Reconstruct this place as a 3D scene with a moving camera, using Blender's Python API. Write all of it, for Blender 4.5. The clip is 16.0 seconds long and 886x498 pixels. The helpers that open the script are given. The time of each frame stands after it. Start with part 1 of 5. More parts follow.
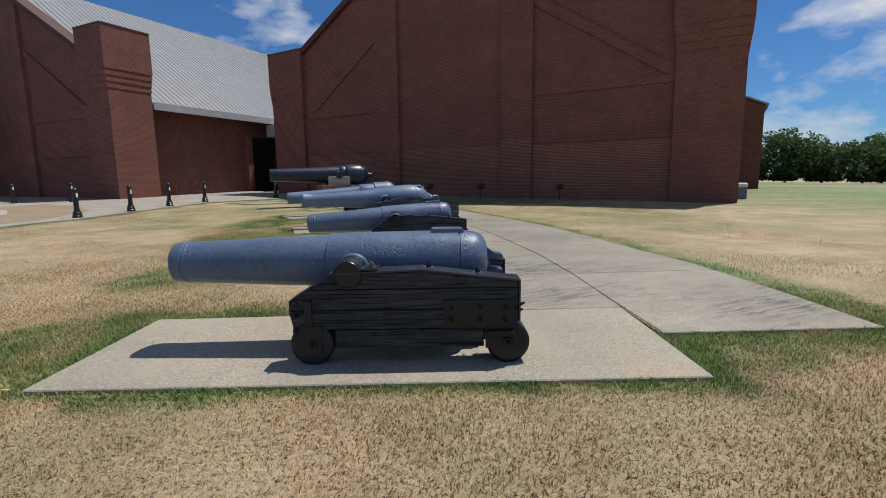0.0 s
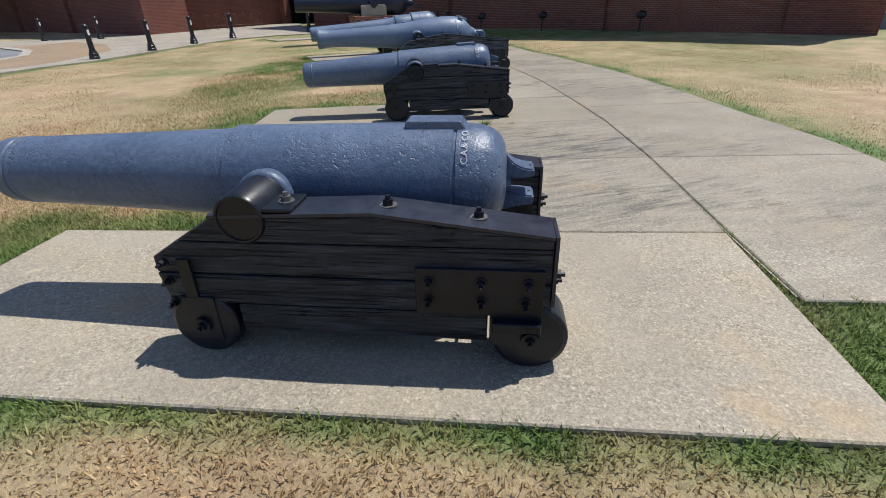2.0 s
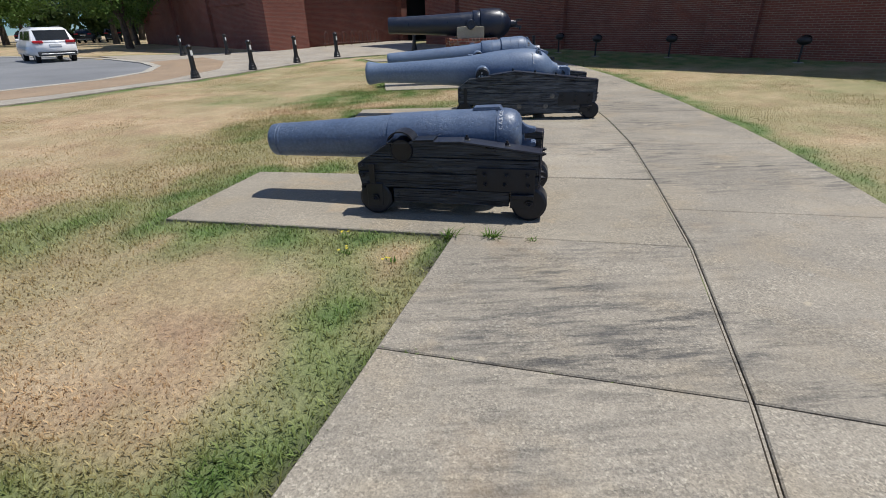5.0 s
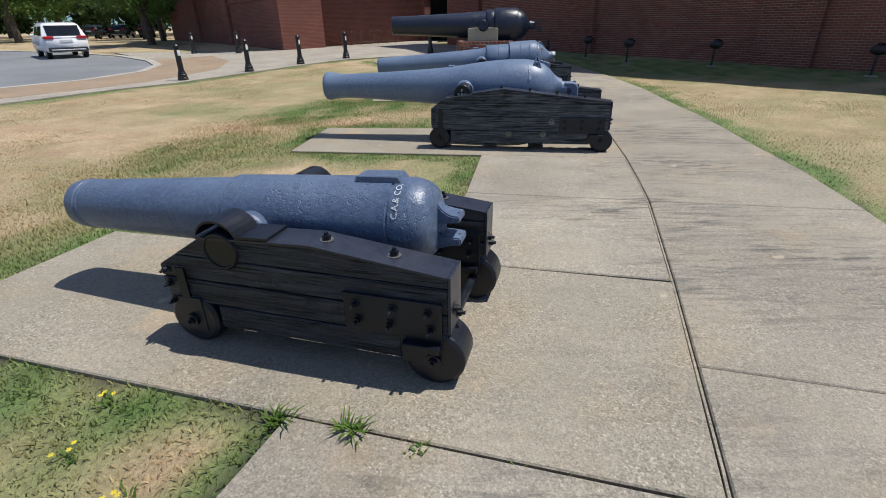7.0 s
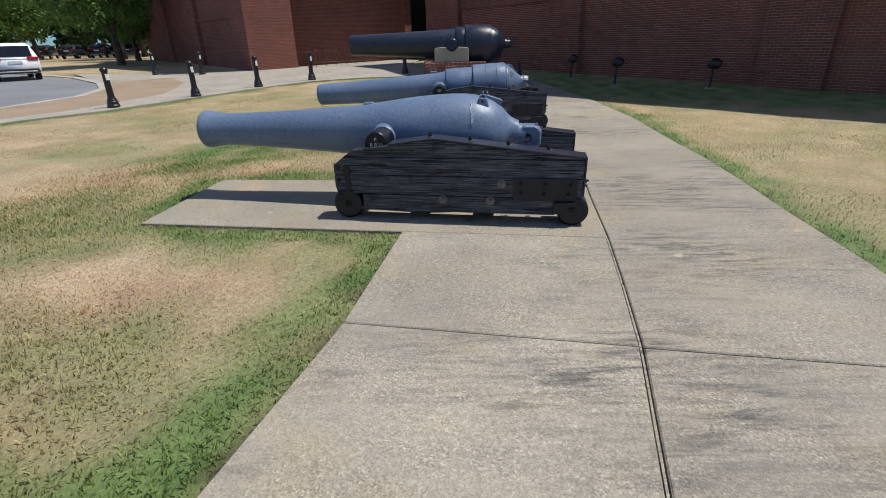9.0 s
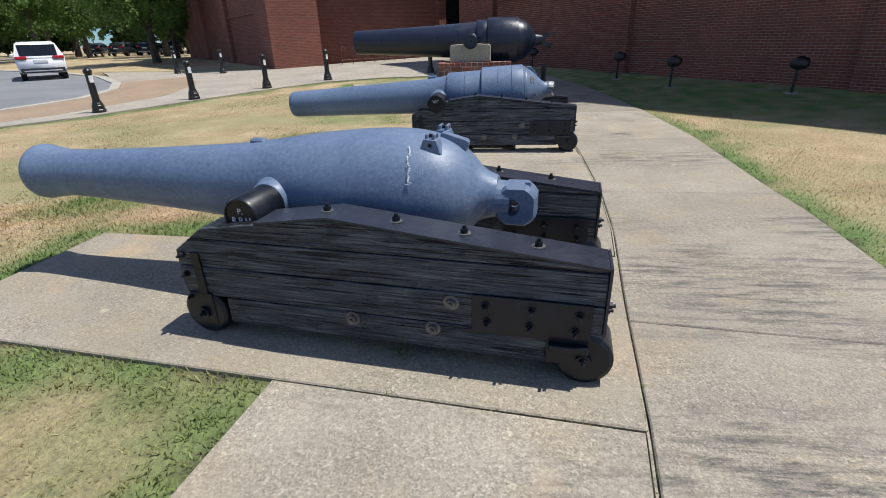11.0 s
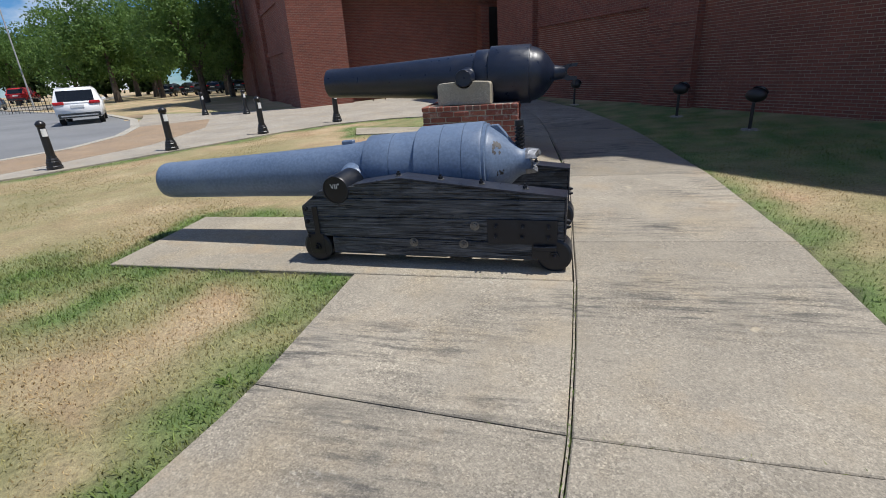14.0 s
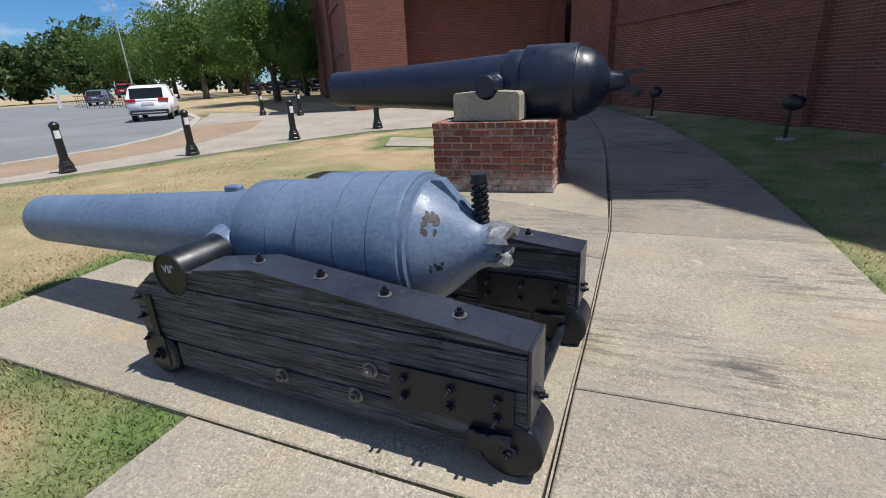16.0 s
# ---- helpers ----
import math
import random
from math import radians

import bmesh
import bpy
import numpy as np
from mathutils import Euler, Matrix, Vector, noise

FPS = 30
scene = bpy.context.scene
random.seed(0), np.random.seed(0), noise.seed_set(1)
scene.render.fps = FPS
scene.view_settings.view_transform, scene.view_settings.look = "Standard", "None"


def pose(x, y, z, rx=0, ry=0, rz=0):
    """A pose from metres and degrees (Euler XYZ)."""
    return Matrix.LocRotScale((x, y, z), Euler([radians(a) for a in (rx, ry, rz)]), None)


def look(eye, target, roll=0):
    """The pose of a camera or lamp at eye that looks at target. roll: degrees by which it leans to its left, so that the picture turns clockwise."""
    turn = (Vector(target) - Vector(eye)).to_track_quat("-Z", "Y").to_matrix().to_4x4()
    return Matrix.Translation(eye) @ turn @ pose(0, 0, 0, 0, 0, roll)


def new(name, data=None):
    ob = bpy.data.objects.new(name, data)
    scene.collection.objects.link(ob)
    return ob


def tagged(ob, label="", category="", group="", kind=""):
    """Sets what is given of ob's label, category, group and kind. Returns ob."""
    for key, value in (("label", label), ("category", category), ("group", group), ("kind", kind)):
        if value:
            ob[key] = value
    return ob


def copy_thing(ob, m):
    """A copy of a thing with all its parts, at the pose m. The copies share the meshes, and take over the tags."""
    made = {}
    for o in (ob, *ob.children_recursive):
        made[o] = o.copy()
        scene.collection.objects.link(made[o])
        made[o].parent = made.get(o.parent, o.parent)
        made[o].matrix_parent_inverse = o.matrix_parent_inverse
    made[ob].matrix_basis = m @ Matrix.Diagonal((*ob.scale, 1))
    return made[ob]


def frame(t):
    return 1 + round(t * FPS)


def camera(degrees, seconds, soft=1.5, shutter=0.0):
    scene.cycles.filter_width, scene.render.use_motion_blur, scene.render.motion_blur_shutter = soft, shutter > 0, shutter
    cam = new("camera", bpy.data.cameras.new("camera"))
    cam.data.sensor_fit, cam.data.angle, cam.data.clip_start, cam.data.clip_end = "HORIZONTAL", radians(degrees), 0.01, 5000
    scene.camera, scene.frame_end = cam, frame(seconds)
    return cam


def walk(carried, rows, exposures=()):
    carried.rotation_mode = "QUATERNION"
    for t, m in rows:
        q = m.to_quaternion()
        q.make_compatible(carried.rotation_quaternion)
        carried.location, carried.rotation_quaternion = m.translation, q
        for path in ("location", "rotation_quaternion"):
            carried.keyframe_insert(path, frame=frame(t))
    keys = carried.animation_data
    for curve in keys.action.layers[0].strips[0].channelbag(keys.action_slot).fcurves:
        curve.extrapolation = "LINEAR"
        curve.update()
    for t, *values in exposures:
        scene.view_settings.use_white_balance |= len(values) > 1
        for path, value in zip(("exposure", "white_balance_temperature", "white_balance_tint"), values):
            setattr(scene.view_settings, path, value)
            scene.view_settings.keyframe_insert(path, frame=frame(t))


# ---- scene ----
cam = camera(86.0, 16.0, soft=0.95)
METRES, EYE, TILT, LEAN, TURN = 16.1, 1.215, 0.0, 0.0, 0.0
ROWS = [
    (0.0, 0.0, 0.0, 0.0, -0.12, -8.52, 0.81),
    (0.5, -0.0054, 0.0262, -0.0015, -0.27, -12.83, 0.88),
    (1.0, 0.0025, 0.0501, -0.0002, -0.1, -18.08, 1.62),
    (1.5, 0.0143, 0.0707, 0.0028, 2.59, -23.7, 1.92),
    (2.0, 0.018, 0.0961, 0.0026, 6.45, -27.18, 1.59),
    (2.5, 0.0284, 0.117, 0.0051, 10.74, -29.04, 1.18),
    (3.0, 0.0407, 0.1364, 0.0105, 15.67, -30.48, 0.8),
    (3.5, 0.0475, 0.1606, 0.0118, 18.26, -30.03, 0.98),
    (4.0, 0.0584, 0.188, 0.0159, 19.04, -27.76, 1.46),
    (6.5, 0.0643, 0.3434, 0.017, 24.54, -24.89, 0.71),
    (7.0, 0.0675, 0.376, 0.0178, 25.15, -25.52, 0.92),
    (7.5, 0.0641, 0.4096, 0.0172, 24.58, -25.69, 1.06),
    (8.0, 0.0671, 0.4444, 0.0159, 24.52, -25.23, 1.31),
    (8.5, 0.0646, 0.4767, 0.0173, 24.56, -24.72, 1.17),
    (9.0, 0.0596, 0.5096, 0.0191, 24.51, -23.79, 1.19),
    (11.5, 0.0423, 0.6781, 0.0183, 30.97, -24.23, 1.8),
    (12.0, 0.0446, 0.7129, 0.0194, 31.59, -24.13, 2.18),
    (12.5, 0.0395, 0.7469, 0.0188, 32.0, -23.55, 2.59),
    (13.0, 0.0381, 0.7812, 0.0185, 33.55, -22.26, 3.13),
    (13.5, 0.0316, 0.8138, 0.0197, 35.75, -21.19, 3.22),
    (14.0, 0.0227, 0.8472, 0.0212, 37.3, -20.75, 3.45),
    (14.5, 0.0193, 0.8815, 0.0221, 39.26, -20.83, 3.21),
    (15.0, 0.0075, 0.9126, 0.0208, 41.03, -21.01, 2.88),
    (15.5, 0.0005, 0.9444, 0.0195, 43.88, -20.94, 2.73),
    (16.0, -0.0087, 0.9737, 0.0211, 46.78, -20.09, 2.73),
]
walk(cam, [(t, pose(0, 0, EYE, TILT, LEAN, TURN) @ pose(METRES * x, METRES * y, METRES * z, 90 + pitch, roll, yaw)) for t, x, y, z, yaw, pitch, roll in ROWS],
     exposures=((0.0, -0.32), (0.5, -0.16), (1.5, -0.08), (3.0, -0.12), (4.2, -0.16), (6.3, -0.10), (8.5, -0.06), (9.2, -0.15), (11.3, 0.18), (12.5, 0.43), (13.5, 0.1), (14.5, -0.10), (15.5, 0.04), (16.0, 0.08)))

# ---- world and sun ----
SUN_TO = Vector((0.36, 0.235, 1.0)).normalized()
world = bpy.data.worlds.new("world")
scene.world = world
world.use_nodes = True
wn = world.node_tree
wbg = wn.nodes["Background"]
sky = wn.nodes.new("ShaderNodeTexSky")
sky.sky_type, sky.sun_disc = "NISHITA", False
sky.sun_elevation = math.asin(SUN_TO.z)
sky.sun_rotation = math.atan2(SUN_TO.x, SUN_TO.y)
sky.air_density, sky.dust_density, sky.ozone_density = 1.0, 0.1, 5.0
# loose fair-weather cumulus over the blue
wtc = wn.nodes.new("ShaderNodeTexCoord")
wmap = wn.nodes.new("ShaderNodeMapping")
wmap.inputs["Scale"].default_value = (2.3, 2.3, 5.2)
wmap.inputs["Location"].default_value = (0.35, 0.1, 0.2)
wnoise = wn.nodes.new("ShaderNodeTexNoise")
wnoise.inputs["Scale"].default_value, wnoise.inputs["Detail"].default_value, wnoise.inputs["Roughness"].default_value = 1.7, 10.0, 0.54
wramp = wn.nodes.new("ShaderNodeValToRGB")
wramp.color_ramp.elements[0].position, wramp.color_ramp.elements[1].position = 0.50, 0.65
wmix = wn.nodes.new("ShaderNodeMixRGB")
wmix.inputs["Color2"].default_value = (11.0, 11.4, 12.0, 1)
wn.links.new(wtc.outputs["Generated"], wmap.inputs["Vector"])
wn.links.new(wmap.outputs["Vector"], wnoise.inputs["Vector"])
wn.links.new(wnoise.outputs["Fac"], wramp.inputs["Fac"])
wn.links.new(wramp.outputs["Color"], wmix.inputs["Fac"])
wtint = wn.nodes.new("ShaderNodeMixRGB")
wtint.blend_type = "MULTIPLY"
wtint.inputs["Fac"].default_value, wtint.inputs["Color2"].default_value = 1.0, (0.56, 0.93, 1.32, 1)
wn.links.new(sky.outputs["Color"], wtint.inputs["Color1"])
wn.links.new(wtint.outputs["Color"], wmix.inputs["Color1"])
wn.links.new(wmix.outputs["Color"], wbg.inputs["Color"])
wbg.inputs["Strength"].default_value = 0.076
sun = new("sun", bpy.data.lights.new("sun", "SUN"))
sun.data.energy, sun.data.angle, sun.data.color = 4.9, radians(0.53), (1.0, 0.975, 0.935)
sun.matrix_world = look(SUN_TO * 60, (0, 0, 0))


# ---- materials ----
class Nodes:
    """A principled material and short ways to wire it."""

    def __init__(self, name, rough=0.6, metal=0.0):
        self.m = bpy.data.materials.new(name)
        self.m.use_nodes = True
        self.t = self.m.node_tree
        self.b = self.t.nodes["Principled BSDF"]
        self.b.inputs["Roughness"].default_value, self.b.inputs["Metallic"].default_value = rough, metal
        self.tc = self.t.nodes.new("ShaderNodeTexCoord")
        self.geo = self.t.nodes.new("ShaderNodeNewGeometry")

    def link(self, a, b):
        self.t.links.new(a, b)

    def where(self, scale=(1, 1, 1), world=True, turn=0.0):
        n = self.t.nodes.new("ShaderNodeMapping")
        n.inputs["Scale"].default_value = scale
        src = self.geo.outputs["Position"] if world else self.tc.outputs["Object"]
        if turn:
            k = self.t.nodes.new("ShaderNodeMapping")
            k.inputs["Rotation"].default_value = (0, 0, turn)
            self.link(src, k.inputs["Vector"])
            src = k.outputs["Vector"]
        self.link(src, n.inputs["Vector"])
        return n.outputs["Vector"]

    def noise(self, vec, scale, detail=4.0, rough=0.55):
        n = self.t.nodes.new("ShaderNodeTexNoise")
        n.inputs["Scale"].default_value, n.inputs["Detail"].default_value, n.inputs["Roughness"].default_value = scale, detail, rough
        self.link(vec, n.inputs["Vector"])
        return n.outputs["Fac"]

    def cells(self, vec, scale):
        n = self.t.nodes.new("ShaderNodeTexVoronoi")
        n.inputs["Scale"].default_value = scale
        self.link(vec, n.inputs["Vector"])
        return n

    def ramp(self, fac, *stops):
        n = self.t.nodes.new("ShaderNodeValToRGB")
        e = n.color_ramp.elements
        while len(e) < len(stops):
            e.new(0.5)
        for el, (p, c) in zip(e, stops):
            el.position = p
            el.color = (*c, 1) if isinstance(c, tuple) else (c, c, c, 1)
        self.link(fac, n.inputs["Fac"])
        return n.outputs["Color"]

    def mix(self, fac, a, b, mode="MIX"):
        n = self.t.nodes.new("ShaderNodeMixRGB")
        n.blend_type = mode
        for sock, v in (("Fac", fac), ("Color1", a), ("Color2", b)):
            if isinstance(v, (int, float)):
                n.inputs[sock].default_value = v if sock == "Fac" else (v, v, v, 1)
            elif isinstance(v, tuple):
                n.inputs[sock].default_value = (*v, 1)
            else:
                self.link(v, n.inputs[sock])
        return n.outputs["Color"]

    def attr(self, name):
        n = self.t.nodes.new("ShaderNodeAttribute")
        n.attribute_name = name
        return n.outputs["Fac"]

    def random(self):
        return self.t.nodes.new("ShaderNodeObjectInfo").outputs["Random"]

    def island(self):
        return self.geo.outputs["Random Per Island"]

    def bump(self, height, strength=0.3, distance=0.01):
        n = self.t.nodes.new("ShaderNodeBump")
        n.inputs["Strength"].default_value, n.inputs["Distance"].default_value = strength, distance
        self.link(height, n.inputs["Height"])
        self.link(n.outputs["Normal"], self.b.inputs["Normal"])

    def thin(self, colour, share=0.45):
        """Light that passes through a blade or leaf."""
        tr = self.t.nodes.new("ShaderNodeBsdfTranslucent")
        self.link(colour, tr.inputs["Color"])
        mx = self.t.nodes.new("ShaderNodeMixShader")
        mx.inputs["Fac"].default_value = share
        self.link(self.b.outputs["BSDF"], mx.inputs[1])
        self.link(tr.outputs["BSDF"], mx.inputs[2])
        self.link(mx.outputs["Shader"], self.t.nodes["Material Output"].inputs["Surface"])

    def done(self, colour=None, rough=None):
        if isinstance(colour, tuple):
            self.b.inputs["Base Color"].default_value = (*colour, 1)
        elif colour is not None:
            self.link(colour, self.b.inputs["Base Color"])
        if rough is not None:
            self.link(rough, self.b.inputs["Roughness"])
        return self.m


def plain(name, colour, rough=0.5, metal=0.0, vary=0.25, scale=6.0):
    n = Nodes(name, rough, metal)
    f = n.noise(n.where(world=False), scale, 6)
    lo = tuple(c * (1 - vary) for c in colour)
    hi = tuple(min(1, c * (1 + vary)) for c in colour)
    n.bump(n.noise(n.where(world=False), scale * 25, 3), 0.12, 0.004)
    return n.done(n.ramp(f, (0.3, lo), (0.7, hi)))


def gun_paint(name, lo, hi, pits, rough=0.42):
    """Satin paint over cast iron: corrosion pits, faded patches, scuffs."""
    n = Nodes(name, rough)
    v = n.where(world=False)
    fade = n.noise(v, 2.3, 5, 0.6)
    col = n.ramp(fade, (0.3, lo), (0.72, hi))
    fine = n.noise(v, 38, 5, 0.6)
    col = n.mix(n.ramp(fine, (0.38, 0.0), (0.68, 0.45)), col, tuple(c * 1.4 for c in hi))
    worn = n.ramp(n.noise(v, 13, 6, 0.75), (0.60, 0.0), (0.70, 0.4 * pits + 0.12))
    col = n.mix(worn, col, tuple(c * 0.5 for c in lo))
    pit = n.noise(v, 70, 3, 0.5)
    area = n.ramp(n.noise(v, 4.0, 3), (0.42, 0.0), (0.6, 1.0))
    holes = n.mix(area, 0.5, n.ramp(pit, (0.34, 0.0), (0.44, 1.0)))
    cast = n.mix(0.5, n.noise(v, 16, 6, 0.6), n.noise(v, 120, 3), "MIX")
    n.bump(n.mix(pits, cast, n.mix(0.5, cast, holes)), 0.62 if pits > 0.5 else 0.22, 0.012)
    return n.done(col, n.ramp(n.noise(v, 9, 4), (0.3, rough - 0.08), (0.7, rough + 0.12)))


M_GUN = gun_paint("blue_grey_pitted_paint", (0.056, 0.084, 0.142), (0.112, 0.154, 0.23), 1.0, 0.37)
M_GUN_SMOOTH = gun_paint("blue_grey_paint", (0.078, 0.118, 0.192), (0.135, 0.185, 0.27), 0.25, 0.42)
M_GUN_BLACK = gun_paint("black_gun_paint", (0.006, 0.010, 0.022), (0.013, 0.020, 0.040), 0.3, 0.34)


def timber(name, dark, mid, grey, share):
    """Painted plank: long grain, splits, and pale streaks for thinned paint and painted-in sheen."""
    n = Nodes(name, 0.4)
    g = n.noise(n.where((1.0, 9.0, 14.0), world=False), 3.2, 10, 0.68)
    streak = n.noise(n.where((0.8, 16.0, 34.0), world=False), 4.0, 7, 0.68)
    patch = n.noise(n.where((1.6, 3.0, 5.0), world=False), 1.5, 5, 0.62)
    # grey-blue streaks: faded paint, and gloss highlights put into the colour
    wear_sheen = n.ramp(patch, (0.40, 0.08), (0.60, 1.0))
    col = n.ramp(g, (0.32, dark), (0.52, mid), (0.78, grey))
    col = n.mix(n.mix(1.0, n.ramp(streak, (0.50, 0.0), (0.64, share)), wear_sheen, "MULTIPLY"), col, grey)
    black_patch = n.ramp(n.noise(n.where((2.2, 3.0, 4.0), world=False), 2.1, 5, 0.7), (0.55, 0.0), (0.66, 0.8))
    col = n.mix(black_patch, col, dark)
    cracks = n.ramp(n.noise(n.where((0.42, 9.0, 21.0), world=False), 5.0, 4, 0.55), (0.37, 0.0), (0.42, 1.0))
    n.bump(n.mix(0.6, n.mix(0.5, g, streak), cracks), 1.0, 0.035)
    col = n.mix(n.ramp(cracks, (0.0, 0.92), (1.0, 0.0)), col, (0.0015, 0.0015, 0.002))
    n.b.inputs["Specular IOR Level"].default_value = 0.42
    return n.done(col, n.ramp(patch, (0.35, 0.26), (0.65, 0.46)))


M_WOOD = timber("black_painted_timber", (0.005, 0.006, 0.008), (0.021, 0.025, 0.032), (0.09, 0.098, 0.11), 0.65)
M_WOOD_WORN = timber("weathered_black_timber", (0.007, 0.009, 0.012), (0.046, 0.054, 0.066), (0.19, 0.20, 0.215), 0.95)


def gloss_black():
    n = Nodes("gloss_black_iron", 0.36)
    v = n.where(world=False)
    dust = n.noise(v, 7, 6, 0.65)
    col = n.ramp(dust, (0.35, (0.006, 0.008, 0.013)), (0.62, (0.011, 0.014, 0.021)), (0.8, (0.024, 0.028, 0.036)))
    n.bump(n.noise(v, 22, 5, 0.6), 0.07, 0.01)
    n.b.inputs["Specular IOR Level"].default_value = 0.4
    return n.done(col, n.ramp(dust, (0.3, 0.26), (0.75, 0.5)))


M_IRON = gloss_black()
# black cap paint, lightened to slate blue to carry the sky and sun sheen
M_CAP = gun_paint("black_paint_slate_sheen", (0.014, 0.017, 0.027), (0.029, 0.034, 0.05), 0.15, 0.34)
M_CAP.node_tree.nodes["Bump"].inputs["Strength"].default_value = 0.1
M_CHIP = plain("bare_rusty_chip", (0.05, 0.046, 0.046), 0.6, 0.0, 0.4, 40)
M_BARE = plain("bare_cast_iron", (0.20, 0.21, 0.23), 0.5, 0.4, 0.4, 30)
M_BOLT = plain("worn_bolt_steel", (0.17, 0.165, 0.155), 0.45, 0.5, 0.35, 40)
M_CHALK = plain("white_stencil_paint", (0.62, 0.64, 0.66), 0.7, 0, 0.3, 90)
# near-black for discs that paint the shade of holes not cut
M_HOLE_SHADE = plain("dark_hole_shade", (0.012, 0.012, 0.012), 0.8)


def concrete(name, base, stain, size=1.0, ochre=0.3):
    n = Nodes(name, 0.82)
    v = n.where()
    big = n.noise(v, 0.8, 5, 0.6)
    col = n.ramp(big, (0.3, tuple(c * 0.82 for c in base)), (0.7, tuple(c * 1.12 for c in base)))
    warm = n.noise(v, 1.7, 4, 0.6)
    col = n.mix(n.ramp(warm, (0.5, 0.0), (0.75, 0.5)), col, (base[0] * 1.12, base[1] * 1.0, base[2] * 0.8))
    col = n.mix(1.0, col, n.ramp(n.random(), (0.0, 0.86), (1.0, 1.12)), "MULTIPLY")
    # mildew in short thin streaks across the walk, in clusters
    st = n.noise(n.where((2.4, 15.0, 1.0), turn=-0.42), 1.0, 8, 0.74)
    gate = n.ramp(n.noise(n.where((0.7, 1.0, 1.0), turn=-0.42), 0.6, 4, 0.6), (0.47, 0.0), (0.62, 1.0))
    col = n.mix(n.mix(1.0, n.ramp(st, (0.46, 0.0), (0.60, stain)), gate, "MULTIPLY"), col, (0.075, 0.072, 0.066))
    film = n.ramp(n.noise(n.where((0.9, 2.0, 1.0), turn=-0.42), 1.2, 7, 0.72), (0.42, 0.0), (0.72, stain * 0.36))
    col = n.mix(film, col, (0.175, 0.165, 0.148))
    # sand and small aggregate laid bare by the weather
    agg = n.cells(v, 105.0 * size)
    tone = n.t.nodes.new("ShaderNodeSeparateColor")
    n.link(agg.outputs["Color"], tone.inputs["Color"])
    worn = n.ramp(n.noise(v, 1.9, 6, 0.72), (0.38, 0.2), (0.62, 1.0))
    col = n.mix(worn, col, n.mix(1.0, col, n.ramp(tone.outputs["Red"], (0.0, 0.62), (0.5, 0.97), (0.82, 1.05), (1.0, 1.45)), "MULTIPLY"))
    flake = n.mix(1.0, n.ramp(n.noise(v, 24, 4, 0.65), (0.56, 0.0), (0.64, 0.42)), n.ramp(n.noise(v, 1.3, 5, 0.7), (0.55, 0.0), (0.68, 1.0)), "MULTIPLY")
    col = n.mix(flake, col, (0.56, 0.53, 0.46))
    grit = n.noise(v, 120 * size, 3)
    col = n.mix(0.4, col, n.ramp(grit, (0.3, 0.3), (0.7, 1.4)), "MULTIPLY")
    mid = n.noise(v, 34, 6, 0.75)
    col = n.mix(0.42, col, n.ramp(mid, (0.3, 0.55), (0.55, 1.02), (0.75, 1.36)), "MULTIPLY")
    rust = n.ramp(n.noise(v, 1.1, 5, 0.62), (0.58, 0.0), (0.74, ochre))
    col = n.mix(rust, col, (0.47, 0.32, 0.17))
    blot = n.ramp(n.noise(v, 5.5, 2, 0.4), (0.735, 0.0), (0.775, 0.6))
    col = n.mix(blot, col, (0.50, 0.42, 0.30))
    n.bump(n.mix(0.5, grit, agg.outputs["Distance"]), 0.4, 0.006)
    return n.done(col)


M_CONC = concrete("walk_concrete", (0.36, 0.318, 0.25), 0.9)
M_PAD = concrete("pad_concrete", (0.385, 0.338, 0.26), 0.22, 1.0, 0.6)
M_PLAZA = concrete("plaza_concrete", (0.385, 0.345, 0.285), 0.3)
M_TAN = concrete("tan_concrete", (0.40, 0.29, 0.19), 0.3)
M_KERB = concrete("kerb_concrete", (0.45, 0.42, 0.36), 0.2)
M_SADDLE = concrete("cast_stone", (0.50, 0.46, 0.37), 0.3)


def asphalt():
    n = Nodes("worn_asphalt", 0.85)
    v = n.where()
    col = n.ramp(n.noise(v, 0.35, 5), (0.3, (0.17, 0.175, 0.18)), (0.7, (0.24, 0.245, 0.25)))
    col = n.mix(0.4, col, n.ramp(n.noise(v, 60, 3), (0.3, 0.5), (0.7, 1.2)), "MULTIPLY")
    n.bump(n.noise(v, 80, 3), 0.3, 0.006)
    return n.done(col)


M_ROAD = asphalt()


def turf(name, blades, spread=1.0):
    """Dry mown lawn: straw where it is parched, green where lush says so."""
    n = Nodes(name, 0.8)
    v = n.where()
    big = n.noise(v, 0.42, 4, 0.6)
    straw = n.ramp(n.noise(v, 1.3, 5, 0.65), (0.25, (0.40, 0.255, 0.155)), (0.5, (0.56, 0.405, 0.24)), (0.78, (0.68, 0.535, 0.345)))
    green = n.ramp(n.noise(v, 2.4, 4), (0.3, (0.10, 0.18, 0.042)), (0.7, (0.205, 0.295, 0.09)))
    olive = n.mix(n.ramp(big, (0.40, 0.0), (0.60, 0.6)), straw, (0.33, 0.30, 0.14))
    col = n.mix(n.attr("lush"), olive, green)
    if blades:
        col = n.mix(spread, col, n.ramp(n.island(), (0.0, (0.56, 0.48, 0.39)), (0.3, (0.80, 0.74, 0.65)), (0.7, (0.97, 0.94, 0.89)), (1.0, (1.42, 1.4, 1.32))), "MULTIPLY")
        n.b.inputs["Roughness"].default_value = 0.6
        n.b.inputs["Specular IOR Level"].default_value = 0.25
        n.thin(col, 0.3)
    else:
        fine = n.noise(n.where((1, 1, 1)), 34, 6, 0.75)
        col = n.mix(0.9, col, n.ramp(fine, (0.30, 0.42), (0.52, 0.86), (0.73, 1.22)), "MULTIPLY")
